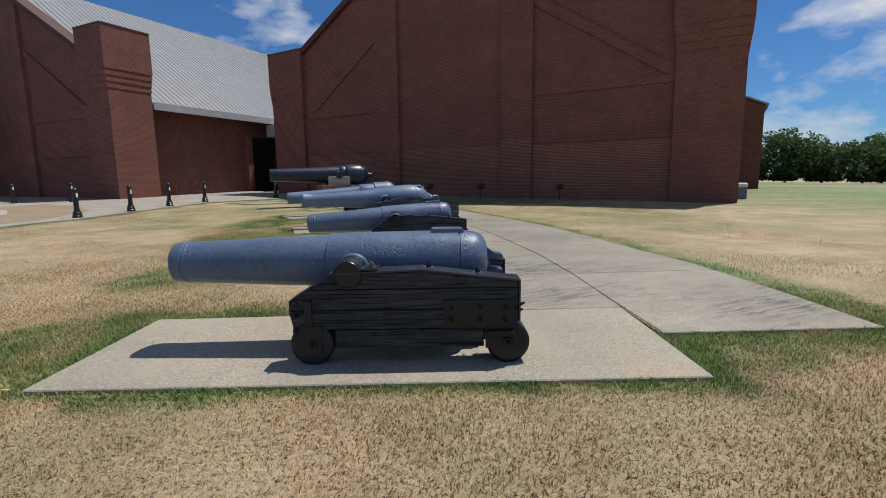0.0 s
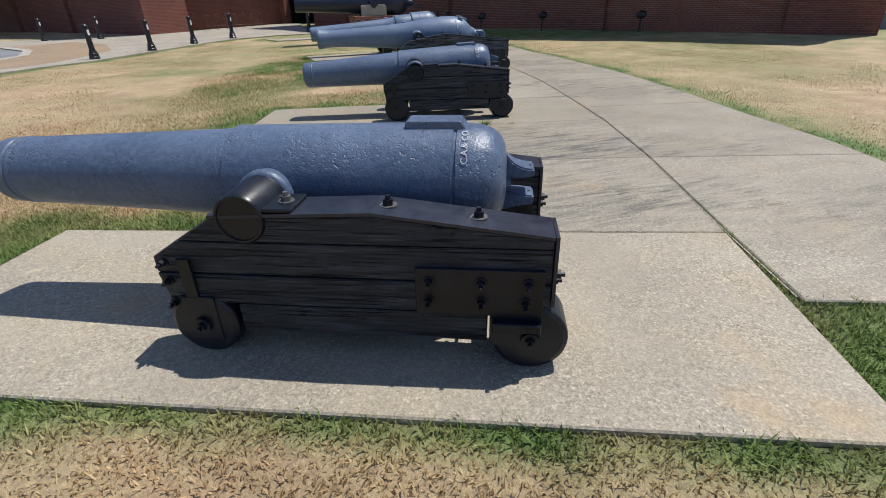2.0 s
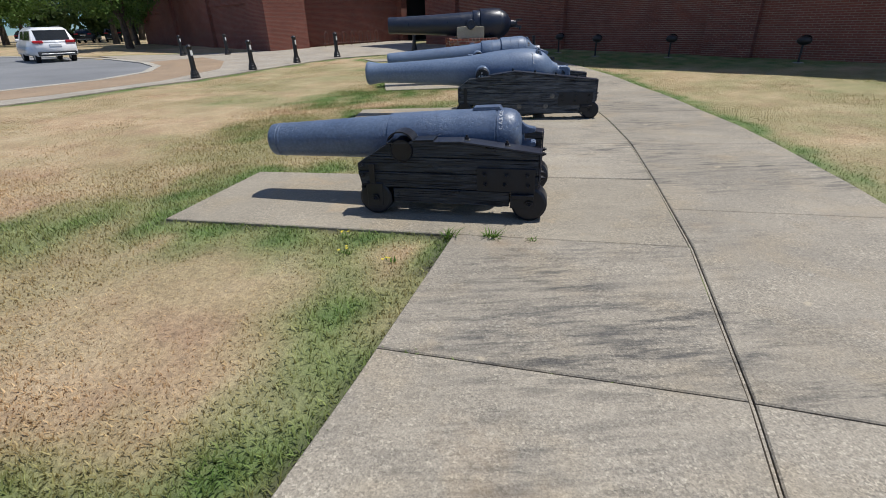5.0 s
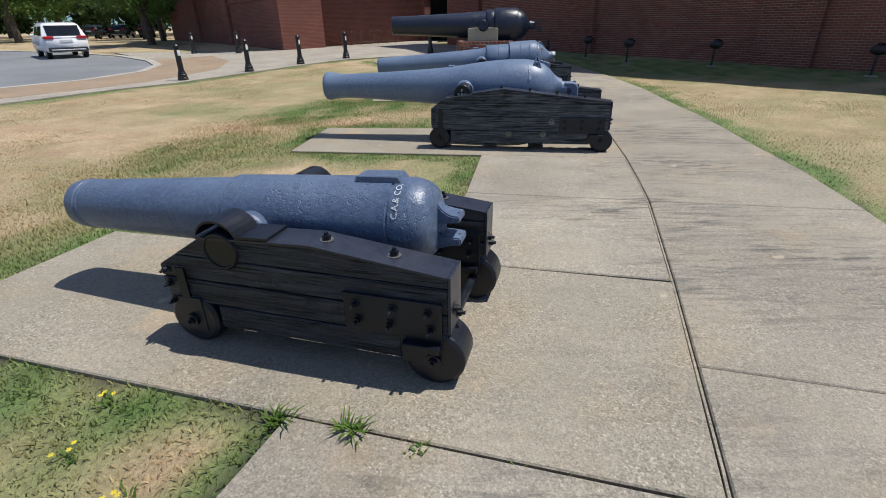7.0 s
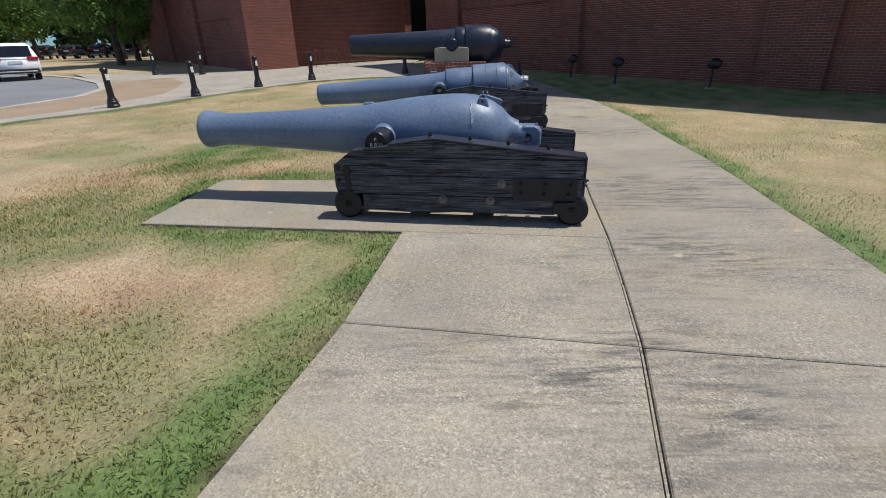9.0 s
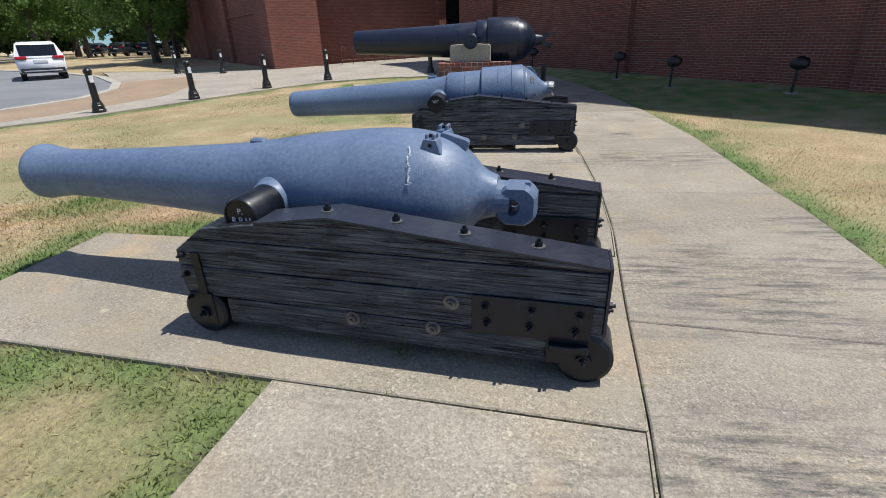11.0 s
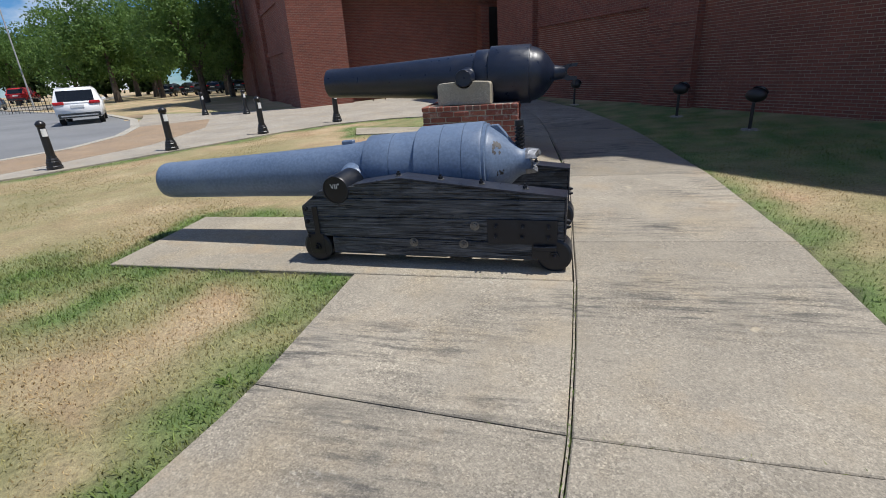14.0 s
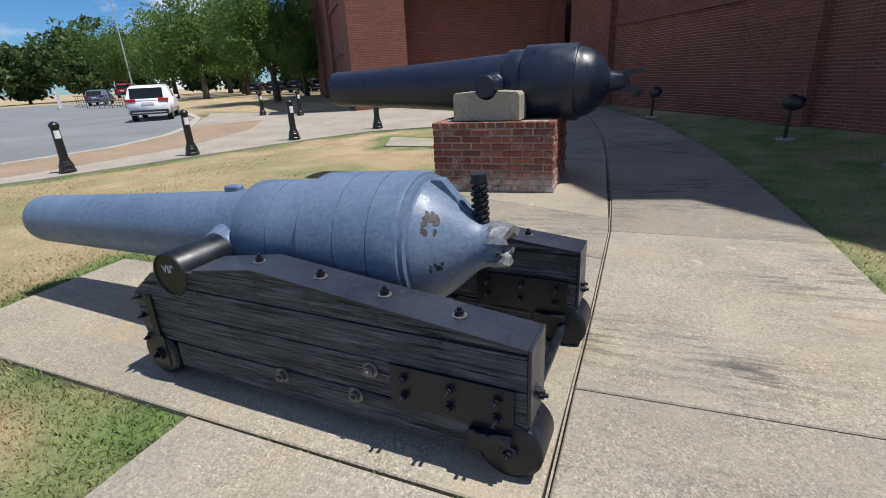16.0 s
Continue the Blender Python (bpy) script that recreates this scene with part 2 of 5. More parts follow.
        col = n.mix(n.attr("soil"), col, (0.055, 0.045, 0.032))
        n.bump(fine, 0.7, 0.04)
    return n.done(col)


M_TURF = turf("dry_lawn", False)
M_BLADE = turf("lawn_blades", True)
M_BLADE_FAR = turf("far_lawn_blades", True, 0.4)


def brickwork(name, c0, c1, mortar, scale=1.0, axis=0.0):
    """Running bond for walls that stay far off, in the wall's own x and z."""
    n = Nodes(name, 0.85)
    sep = n.t.nodes.new("ShaderNodeSeparateXYZ")
    n.link(n.tc.outputs["Object"], sep.inputs["Vector"])
    along = n.t.nodes.new("ShaderNodeMath")
    n.link(sep.outputs["X"], along.inputs[0])
    n.link(sep.outputs["Y"], along.inputs[1])
    tc = n.t.nodes.new("ShaderNodeCombineXYZ")
    n.link(along.outputs["Value"], tc.inputs["X"])
    n.link(sep.outputs["Z"], tc.inputs["Y"])
    b = n.t.nodes.new("ShaderNodeTexBrick")
    b.inputs["Scale"].default_value = scale
    b.inputs["Brick Width"].default_value, b.inputs["Row Height"].default_value = 0.213, 0.0677
    b.inputs["Mortar Size"].default_value, b.inputs["Mortar Smooth"].default_value = 0.0052, 0.2
    b.inputs["Bias"].default_value = 0.1
    b.inputs["Color1"].default_value, b.inputs["Color2"].default_value, b.inputs["Mortar"].default_value = (*c0, 1), (*c1, 1), (*mortar, 1)
    n.link(tc.outputs["Vector"], b.inputs["Vector"])
    v = n.where(world=False)
    col = n.mix(0.5, b.outputs["Color"], n.ramp(n.noise(v, 0.5, 6, 0.65), (0.3, 0.62), (0.7, 1.2)), "MULTIPLY")
    col = n.mix(0.4, col, n.ramp(n.noise(v, 45, 3), (0.3, 0.6), (0.7, 1.25)), "MULTIPLY")
    n.bump(n.mix(0.8, n.noise(v, 50, 3), n.ramp(b.outputs["Fac"], (0.0, 1.0), (1.0, 0.0))), 0.5, 0.008)
    return n.done(col)


M_BRICKWALL = brickwork("red_brickwork", (0.25, 0.075, 0.049), (0.17, 0.052, 0.038), (0.27, 0.185, 0.14))


def face_brick():
    n = Nodes("wall_face_brick", 0.86)
    pick = n.mix(0.5, n.random(), n.island(), "ADD")
    col = n.ramp(pick, (0.0, (0.115, 0.037, 0.028)), (0.5, (0.185, 0.053, 0.035)), (1.0, (0.255, 0.076, 0.047)))
    v = n.where()
    col = n.mix(0.5, col, n.ramp(n.noise(v, 0.6, 5, 0.65), (0.3, 0.6), (0.7, 1.25)), "MULTIPLY")
    col = n.mix(0.5, col, n.ramp(n.noise(v, 60, 4), (0.3, 0.5), (0.7, 1.35)), "MULTIPLY")
    n.bump(n.noise(v, 90, 3), 0.4, 0.006)
    return n.done(col)


M_FACEBRICK = face_brick()
M_WALLMORTAR = plain("buff_mortar", (0.35, 0.27, 0.20), 0.9, 0, 0.3, 3)


def old_brick():
    n = Nodes("old_handmade_brick", 0.88)
    v = n.where()
    col = n.ramp(n.random(), (0.0, (0.17, 0.055, 0.042)), (0.5, (0.27, 0.085, 0.058)), (0.85, (0.33, 0.125, 0.08)), (1.0, (0.16, 0.08, 0.065)))
    col = n.mix(0.6, col, n.ramp(n.noise(v, 22, 6, 0.7), (0.3, 0.5), (0.7, 1.3)), "MULTIPLY")
    lime = n.ramp(n.noise(v, 4.0, 6, 0.7), (0.55, 0.0), (0.72, 0.75))
    salts = n.t.nodes.new("ShaderNodeSeparateXYZ")
    n.link(n.geo.outputs["Position"], salts.inputs["Vector"])
    damp = n.mix(1.0, n.ramp(salts.outputs["Z"], (0.12, 1.0), (0.42, 0.0)), n.ramp(n.noise(v, 6.0, 5, 0.7), (0.38, 0.0), (0.6, 1.0)), "MULTIPLY")
    lime = n.mix(1.0, lime, damp, "SCREEN")
    col = n.mix(lime, col, (0.55, 0.52, 0.47))
    n.bump(n.noise(v, 60, 5, 0.7), 0.6, 0.012)
    return n.done(col)


M_OLDBRICK = old_brick()
M_MORTAR = plain("lime_mortar", (0.33, 0.275, 0.22), 0.9, 0, 0.25, 9)
M_SEAM = plain("standing_seam_metal", (0.30, 0.305, 0.30), 0.45, 0.2, 0.08, 1.0)
M_FASCIA = plain("grey_fascia", (0.42, 0.42, 0.42), 0.5, 0, 0.1, 2)
M_COPING = plain("dark_coping", (0.09, 0.035, 0.028), 0.7, 0, 0.2, 3)
# near-black that paints the shade of the entrance recess
M_ENTRANCE_SHADE = plain("entrance_shade_dark", (0.02, 0.018, 0.017), 0.4)
M_BOLLARD = plain("black_bollard_paint", (0.014, 0.014, 0.016), 0.32, 0, 0.3, 9)
M_WHITE = plain("white_reflector", (0.75, 0.76, 0.76), 0.35, 0, 0.06, 12)
M_LAMPBODY = plain("floodlight_bronze", (0.022, 0.018, 0.016), 0.45, 0, 0.3, 9)
M_CARWHITE = plain("white_car_paint", (0.78, 0.79, 0.80), 0.18, 0, 0.03, 2)
M_CARBLUE = plain("blue_grey_car_paint", (0.12, 0.16, 0.22), 0.2, 0.2, 0.1, 2)
M_CARRED = plain("red_car_paint", (0.42, 0.03, 0.03), 0.2, 0, 0.1, 2)
M_CARDARK = plain("dark_car_paint", (0.03, 0.035, 0.04), 0.2, 0, 0.1, 2)
M_GLASS = plain("dark_car_glass", (0.012, 0.014, 0.016), 0.06, 0, 0.1, 2)
M_RUBBER = plain("tyre_rubber", (0.016, 0.016, 0.016), 0.85)
M_RIM = plain("alloy_rim", (0.5, 0.5, 0.51), 0.3, 0.8, 0.1, 8)
M_TAIL = plain("red_tail_lamp", (0.45, 0.012, 0.02), 0.15, 0, 0.1, 8)
M_BARK = plain("brown_bark", (0.085, 0.065, 0.05), 0.9, 0, 0.45, 5)
M_LEAFDRY = plain("dry_leaf", (0.50, 0.27, 0.10), 0.7, 0, 0.3, 20)
M_YELLOW = plain("yellow_petals", (0.75, 0.60, 0.03), 0.6, 0, 0.1, 20)
M_RACK = plain("rust_red_rack", (0.10, 0.045, 0.035), 0.6, 0, 0.3, 9)


def foliage(name, lo, hi):
    n = Nodes(name, 0.55)
    tone = n.mix(0.5, n.ramp(n.island(), (0.0, lo), (1.0, hi)), n.ramp(n.noise(n.where(), 0.35, 4), (0.3, lo), (0.7, hi)))
    n.b.inputs["Specular IOR Level"].default_value = 0.3
    n.thin(tone, 0.4)
    return n.done(tone)


M_LEAF = foliage("green_leaves", (0.05, 0.11, 0.025), (0.16, 0.26, 0.06))
M_LEAF_DARK = foliage("dark_green_leaves", (0.045, 0.085, 0.028), (0.12, 0.18, 0.06))
M_WEED = foliage("weed_leaves", (0.07, 0.14, 0.02), (0.16, 0.26, 0.05))


# ---- building blocks ----
def link_mesh(name, bm, material, smooth=False):
    me = bpy.data.meshes.new(name)
    bm.normal_update()
    bm.to_mesh(me)
    bm.free()
    me.materials.append(material)
    if smooth:
        me.shade_smooth()
    return new(name, me)


def part(name, bm, material, parent, label="", smooth=False):
    ob = link_mesh(name, bm, material, smooth)
    ob.parent = parent
    return tagged(ob, label) if label else ob


def thing(name, m, label, category, group="", kind=""):
    ob = new(name)
    ob.matrix_world = m
    ob.empty_display_size = 0.2
    return tagged(ob, label, category, group, kind)


def box(bm, x0, x1, y0, y1, z0, z1, m=None, bevel=0.0):
    made = bmesh.ops.create_cube(bm, size=1.0)["verts"]
    for v in made:
        v.co = Vector((x0 + (v.co.x + 0.5) * (x1 - x0), y0 + (v.co.y + 0.5) * (y1 - y0), z0 + (v.co.z + 0.5) * (z1 - z0)))
    if bevel:
        edges = {e for v in made for e in v.link_edges}
        made = list({v for f in bmesh.ops.bevel(bm, geom=list(edges), offset=bevel, segments=1, affect="EDGES")["faces"] for v in f.verts} | {v for v in made if v.is_valid})
    if m is not None:
        bmesh.ops.transform(bm, matrix=m, verts=made)
    return made


def rod(bm, a, b, r, r2=None, seg=12):
    a, b = Vector(a), Vector(b)
    m = Matrix.Translation((a + b) / 2) @ (b - a).to_track_quat("Z", "Y").to_matrix().to_4x4()
    bmesh.ops.create_cone(bm, cap_ends=True, segments=seg, radius1=r, radius2=r if r2 is None else r2, depth=(b - a).length, matrix=m)


def lathe(bm, profile, seg=40, m=None):
    """Turn (x, r) pairs about the x axis."""
    rings = []
    for x, r in profile:
        if r < 1e-4:
            rings.append([bm.verts.new((x, 0, 0))])
        else:
            rings.append([bm.verts.new((x, r * math.cos(2 * math.pi * k / seg), r * math.sin(2 * math.pi * k / seg))) for k in range(seg)])
    for p, q in zip(rings, rings[1:]):
        for k in range(seg):
            j = (k + 1) % seg
            if len(p) == 1 and len(q) > 1:
                bm.faces.new((p[0], q[k], q[j]))
            elif len(q) == 1 and len(p) > 1:
                bm.faces.new((p[k], q[0], p[j]))
            elif len(p) > 1:
                bm.faces.new((p[k], q[k], q[j], p[j]))
    if m is not None:
        bmesh.ops.transform(bm, matrix=m, verts=[v for r in rings for v in r])
    bmesh.ops.recalc_face_normals(bm, faces=bm.faces)


def flow(points, n=6):
    """A smooth run through (x, r) pairs."""
    out = []
    for i in range(len(points) - 1):
        p0, p1, p2, p3 = points[max(i - 1, 0)], points[i], points[i + 1], points[min(i + 2, len(points) - 1)]
        for k in range(n):
            t = k / n
            out.append(tuple(0.5 * (2 * b + (c - a) * t + (2 * a - 5 * b + 4 * c - d) * t * t + (3 * b - a - 3 * c + d) * t ** 3) for a, b, c, d in zip(p0, p1, p2, p3)))
    return out + [points[-1]]


def prism(bm, outline, y0, y1, bevel=0.0):
    """Extrude an outline in x and z from y0 to y1."""
    a = [bm.verts.new((x, y0, z)) for x, z in outline]
    b = [bm.verts.new((x, y1, z)) for x, z in outline]
    bm.faces.new(a)
    bm.faces.new(b[::-1])
    for i in range(len(a)):
        j = (i + 1) % len(a)
        bm.faces.new((a[j], a[i], b[i], b[j]))
    bmesh.ops.recalc_face_normals(bm, faces=bm.faces)
    if bevel:
        bmesh.ops.bevel(bm, geom=list(bm.edges), offset=bevel, segments=1, affect="EDGES")


def clip_z(outline, lo, hi):
    for sign, lim in ((1, lo), (-1, hi)):
        out = []
        for i in range(len(outline)):
            (x0, z0), (x1, z1) = outline[i - 1], outline[i]
            d0, d1 = sign * (z0 - lim), sign * (z1 - lim)
            if (d0 >= 0) != (d1 >= 0):
                t = d0 / (d0 - d1)
                out.append((x0 + t * (x1 - x0), lim))
            if d1 >= 0:
                out.append((x1, z1))
        outline = out
        if len(outline) < 3:
            return []
    return outline


def clip_x(outline, lo, hi):
    return [(z, x) for x, z in clip_z([(z, x) for x, z in outline], lo, hi)]


def lettering(text, size, depth=0.0015):
    cu = bpy.data.curves.new("letters", "FONT")
    cu.body, cu.size, cu.extrude, cu.align_x, cu.align_y = text, size, depth, "CENTER", "CENTER"
    ob = bpy.data.objects.new("letters", cu)
    scene.collection.objects.link(ob)
    me = bpy.data.meshes.new_from_object(ob.evaluated_get(bpy.context.evaluated_depsgraph_get()))
    bpy.data.objects.remove(ob)
    bm = bmesh.new()
    bm.from_mesh(me)
    bpy.data.meshes.remove(me)
    return bm


# ---- ground plan ----
def rise(x, y):
    """The ground climbs a little towards the buildings."""
    x, y = np.asarray(x, float), np.asarray(y, float)
    return 0.022 * np.clip(y - 16.0, 0, 18) - 0.022 * np.clip(x - 16.0, 0, 110) - 0.027


def curve_of(points):
    ys, xs = [p[1] for p in points], [p[0] for p in points]
    return lambda y: float(np.interp(y, ys, xs))


walk_left = curve_of([(0.02, 4.0), (-0.05, 5.4), (-0.18, 7.1), (-0.41, 8.93), (-0.6, 10.1), (-1.0, 11.57), (-1.4, 13.3), (-1.82, 14.6), (-2.5, 16.0), (-3.3, 17.7), (-4.55, 19.9), (-6.2, 22.3), (-8.4, 25.6), (-10.6, 29.5), (-12.2, 32.5)])
walk_mid = curve_of([(1.65, 2.7), (1.7, 3.55), (1.66, 4.35), (1.62, 5.87), (1.5, 7.45), (1.27, 9.02), (1.02, 10.55), (0.86, 11.25), (0.66, 12.06), (0.36, 13.1), (0.06, 14.24), (-0.28, 15.26), (-0.55, 15.95), (-0.9, 16.8), (-1.22, 17.5), (-1.6, 18.35), (-2.25, 19.75), (-2.78, 20.75), (-4.05, 22.95), (-5.4, 25.2), (-8.2, 29.2), (-10.2, 31.5)])
walk_right = curve_of([(3.5, 3.6), (3.52, 4.8), (3.45, 6.4), (3.22, 7.7), (3.04, 9.2), (2.72, 11.0), (2.45, 12.2), (2.1, 13.35), (1.82, 14.4), (1.48, 15.5), (1.3, 15.95), (0.4, 18.3), (-0.66, 20.5), (-1.75, 22.4), (-2.85, 24.2), (-5.1, 27.3), (-8.4, 30.6)])
PADS = [
    [(-2.52, 2.66), (1.64, 2.73), (1.655, 4.29), (-2.55, 4.11)],
    [(-2.70, 6.70), (1.49, 7.44), (1.265, 9.03), (-2.9, 8.15)],
    [(-3.40, 10.82), (0.66, 12.05), (0.20, 13.72), (-3.9, 12.25)],
    [(-4.82, 14.99), (-0.90, 16.76), (-1.50, 18.12), (-5.55, 16.33)],
    [(-5.35, 19.85), (-2.45, 20.1), (-3.95, 22.75), (-6.1, 22.2)],
    [(-9.0, 22.1), (-7.2, 22.75), (-7.6, 23.6), (-10.0, 23.05)],
]
LEFT_JOINTS = [[(4.225, 4.29), (5.68, 5.87), (7.14, 7.43)], [(8.67, 9.04), (10.13, 10.55), (11.545, 12.04)], [(13.15, 13.73), (14.69, 15.26), (16.03, 16.75)],
               [(17.34, 18.13), (18.7, 19.1), (19.9, 20.1)], [(22.25, 22.77), (25.6, 25.2), (29.5, 29.2), (32.5, 31.5)]]
RIGHT_JOINTS = [(3.56, 3.62), (5.87, 6.0), (8.2, 8.5), (10.55, 11.0), (12.87, 13.38), (15.26, 15.92), (17.5, 18.3), (19.75, 20.5), (22.0, 22.9), (24.4, 25.2), (27.6, 28.0), (31.5, 30.6)]
LAWN_EDGE = [(-17.0, -2.0), (-15.0, 4.0), (-13.4, 8.6), (-12.7, 11.5), (-12.75, 14.2), (-12.45, 16.2), (-12.25, 19.0), (-12.0, 22.0), (-11.6, 23.6), (-10.4, 25.0), (-8.6, 25.9)]
KERB_LINE = [(-23.5, -2.0), (-20.2, 4.0), (-17.6, 9.0), (-16.5, 13.0), (-16.4, 15.7), (-16.9, 18.0), (-18.6, 19.9), (-21.2, 21.4), (-26.0, 23.2), (-33.0, 24.6), (-60.0, 26.0)]
PLAZA = LAWN_EDGE + [(-10.6, 29.5), (-12.2, 33.0), (-14.0, 37.5), (-15.5, 36.5), (-19.1, 28.1), (-20.5, 27.2), (-24.0, 26.0), (-27.0, 25.6), (-29.0, 25.0), (-26.5, 24.0)] + KERB_LINE[7::-1]


def side_run(curve, a, b, n=6):
    return [(curve(a + (b - a) * k / n), a + (b - a) * k / n) for k in range(n + 1)]


SLABS = []
for run in LEFT_JOINTS:
    for (a0, b0), (a1, b1) in zip(run, run[1:]):
        SLABS.append([(x - 0.009, y) for x, y in side_run(walk_mid, b0, b1)] + side_run(walk_left, a1, a0))
for (a0, b0), (a1, b1) in zip(RIGHT_JOINTS, RIGHT_JOINTS[1:]):
    SLABS.append(side_run(walk_right, b0, b1) + [(x + 0.009, y) for x, y in side_run(walk_mid, a1, a0)])


def inside(poly, x, y):
    hit = np.zeros(np.shape(x), bool)
    for (x0, y0), (x1, y1) in zip(poly, poly[1:] + poly[:1]):
        if y0 == y1:
            continue
        hit ^= ((y0 > y) != (y1 > y)) & (x < (x1 - x0) * (y - y0) / (y1 - y0) + x0)
    return hit


def gap_to(poly, x, y):
    best = np.full(np.shape(x), 1e9)
    for (x0, y0), (x1, y1) in zip(poly, poly[1:] + poly[:1]):
        dx, dy = x1 - x0, y1 - y0
        t = np.clip(((x - x0) * dx + (y - y0) * dy) / (dx * dx + dy * dy + 1e-12), 0, 1)
        best = np.minimum(best, np.hypot(x - x0 - t * dx, y - y0 - t * dy))
    return best


HARD = PADS + SLABS + [PLAZA]
BOUNDS = [(min(p[0] for p in q) - 1.2, max(p[0] for p in q) + 1.2, min(p[1] for p in q) - 1.2, max(p[1] for p in q) + 1.2) for q in HARD]


def paved(x, y):
    out, near = np.zeros(np.shape(x), bool), np.full(np.shape(x), 9.0)
    for q, (xa, xb, ya, yb) in zip(HARD, BOUNDS):
        k = (x > xa) & (x < xb) & (y > ya) & (y < yb)
        if k.any():
            out[k] |= inside(q, x[k], y[k])
            near[k] = np.minimum(near[k], gap_to(q, x[k], y[k]))
    return out, near


def ripple(x, y, f, seed):
    r = np.random.RandomState(seed)
    v = np.zeros(np.shape(x))
    for k in range(7):
        a, p, s = r.uniform(0, 6.28), r.uniform(0, 6.28), f * r.uniform(0.6, 1.9)
        v += np.sin((x * math.cos(a) + y * math.sin(a)) * s + p)
    return v / 3.7


def lushness(x, y, near):
    """Green where run-off from the concrete waters the turf, and in a few damp hollows."""
    mid = np.interp(y, [2.0, 8.0, 12.0, 16.0, 20.0, 25.0], [1.6, 1.4, 0.66, -0.6, -2.3, -5.3])
    wide = np.where(y < 3.0, 0.15, np.where(x < mid, 0.42, 0.38)) + np.where(x < mid, 0.2, 0.1) * ripple(x, y, 3.0, 3) + 0.1 * ripple(x, y, 11.0, 4)
    v = np.clip(1.55 - near / np.maximum(wide, 0.08), 0, 1)
    for cx, cy, rx, ry, s in ((-4.2, 10.4, 1.3, 1.5, 0.7), (-5.2, 13.8, 1.2, 1.6, 1.0), (-3.6, 6.2, 0.7, 1.0, 0.8), (-3.0, 3.4, 0.8, 0.9, 0.85), (-4.0, 9.0, 2.6, 0.7, 0.3), (-2.3, 10.9, 1.3, 0.5, 0.5),
                              (-4.3, 14.7, 1.1, 0.9, 1.0), (-2.6, 15.6, 0.7, 0.45, 1.0), (-1.5, 9.2, 0.9, 0.6, 0.4), (-2.2, 13.4, 0.9, 0.5, 0.6), (-7.5, 13.0, 1.6, 1.0, 0.5), (-7.6, 19.8, 1.4, 0.8, 0.6), (-5.9, 18.2, 1.5, 1.0, 0.7), (2.1, 3.2, 0.7, 0.4, 0.9), (60.0, 70.0, 46.0, 48.0, 0.85), (24.0, 34.0, 19.0, 24.0, 0.95), (4.8, 15.5, 3.5, 5.0, 0.35), (-9.0, 17.0, 2.6, 4.0, 0.3), (1.5, 23.2, 8.5, 3.2, 0.95), (-3.5, 26.5, 3.5, 3.5, 0.95), (5.5, 18.0, 3.5, 2.5, 0.45), (-8.5, 24.4, 2.2, 1.0, 0.7)):
        d = ((x - cx) / rx) ** 2 + ((y - cy) / ry) ** 2
        v = np.maximum(v, s * np.clip(1.3 - d + 0.35 * ripple(x, y, 4.0, 8), 0, 1))
    return np.clip(v * (0.82 + 0.28 * ripple(x, y, 7.0, 9)), 0, 1)


def axis(lo, hi, step, far):
    a = list(np.arange(lo, hi + step / 2, step))
    ext, d, p = [], step, hi
    while p < far:
        d *= 1.45
        p += d
        ext.append(p)
    neg, d, p = [], step, lo
    while p > -far:
        d *= 1.45
        p -= d
        neg.append(p)
    return np.array(neg[::-1] + a + ext)


def build_ground():
    xs, ys = axis(-14.0, 9.0, 0.14, 1500), axis(0.0, 27.0, 0.14, 1500)
    X, Y = np.meshgrid(xs, ys)
    x, y = X.ravel(), Y.ravel()
    on, near = paved(x, y)
    lush = lushness(x, y, near)
    z = rise(x, y) + 0.012 * ripple(x, y, 1.6, 21) * (near > 0.25) * ~on
    z = np.where(on & (near > 0.12), z - 0.03, z)
    nx, ny = len(xs), len(ys)
    i = np.arange(nx * ny).reshape(ny, nx)
    faces = np.stack([i[:-1, :-1], i[:-1, 1:], i[1:, 1:], i[1:, :-1]], -1).reshape(-1, 4)
    me = bpy.data.meshes.new("ground")
    me.vertices.add(len(x))
    me.vertices.foreach_set("co", np.stack([x, y, z], -1).ravel())
    me.loops.add(faces.size)
    me.loops.foreach_set("vertex_index", faces.ravel())
    me.polygons.add(len(faces))
    me.polygons.foreach_set("loop_start", np.arange(len(faces)) * 4)
    me.update(calc_edges=True)
    for key, val in (("lush", lush), ("soil", (on & (near > 0.0)).astype(float))):
        me.attributes.new(key, "FLOAT", "POINT").data.foreach_set("value", val.astype(np.float32))
    me.materials.append(M_TURF)
    me.shade_smooth()
    return tagged(new("ground", me), "dry tan mown lawn with green patches along the concrete", "lawn", kind="structure")


ground = build_ground()


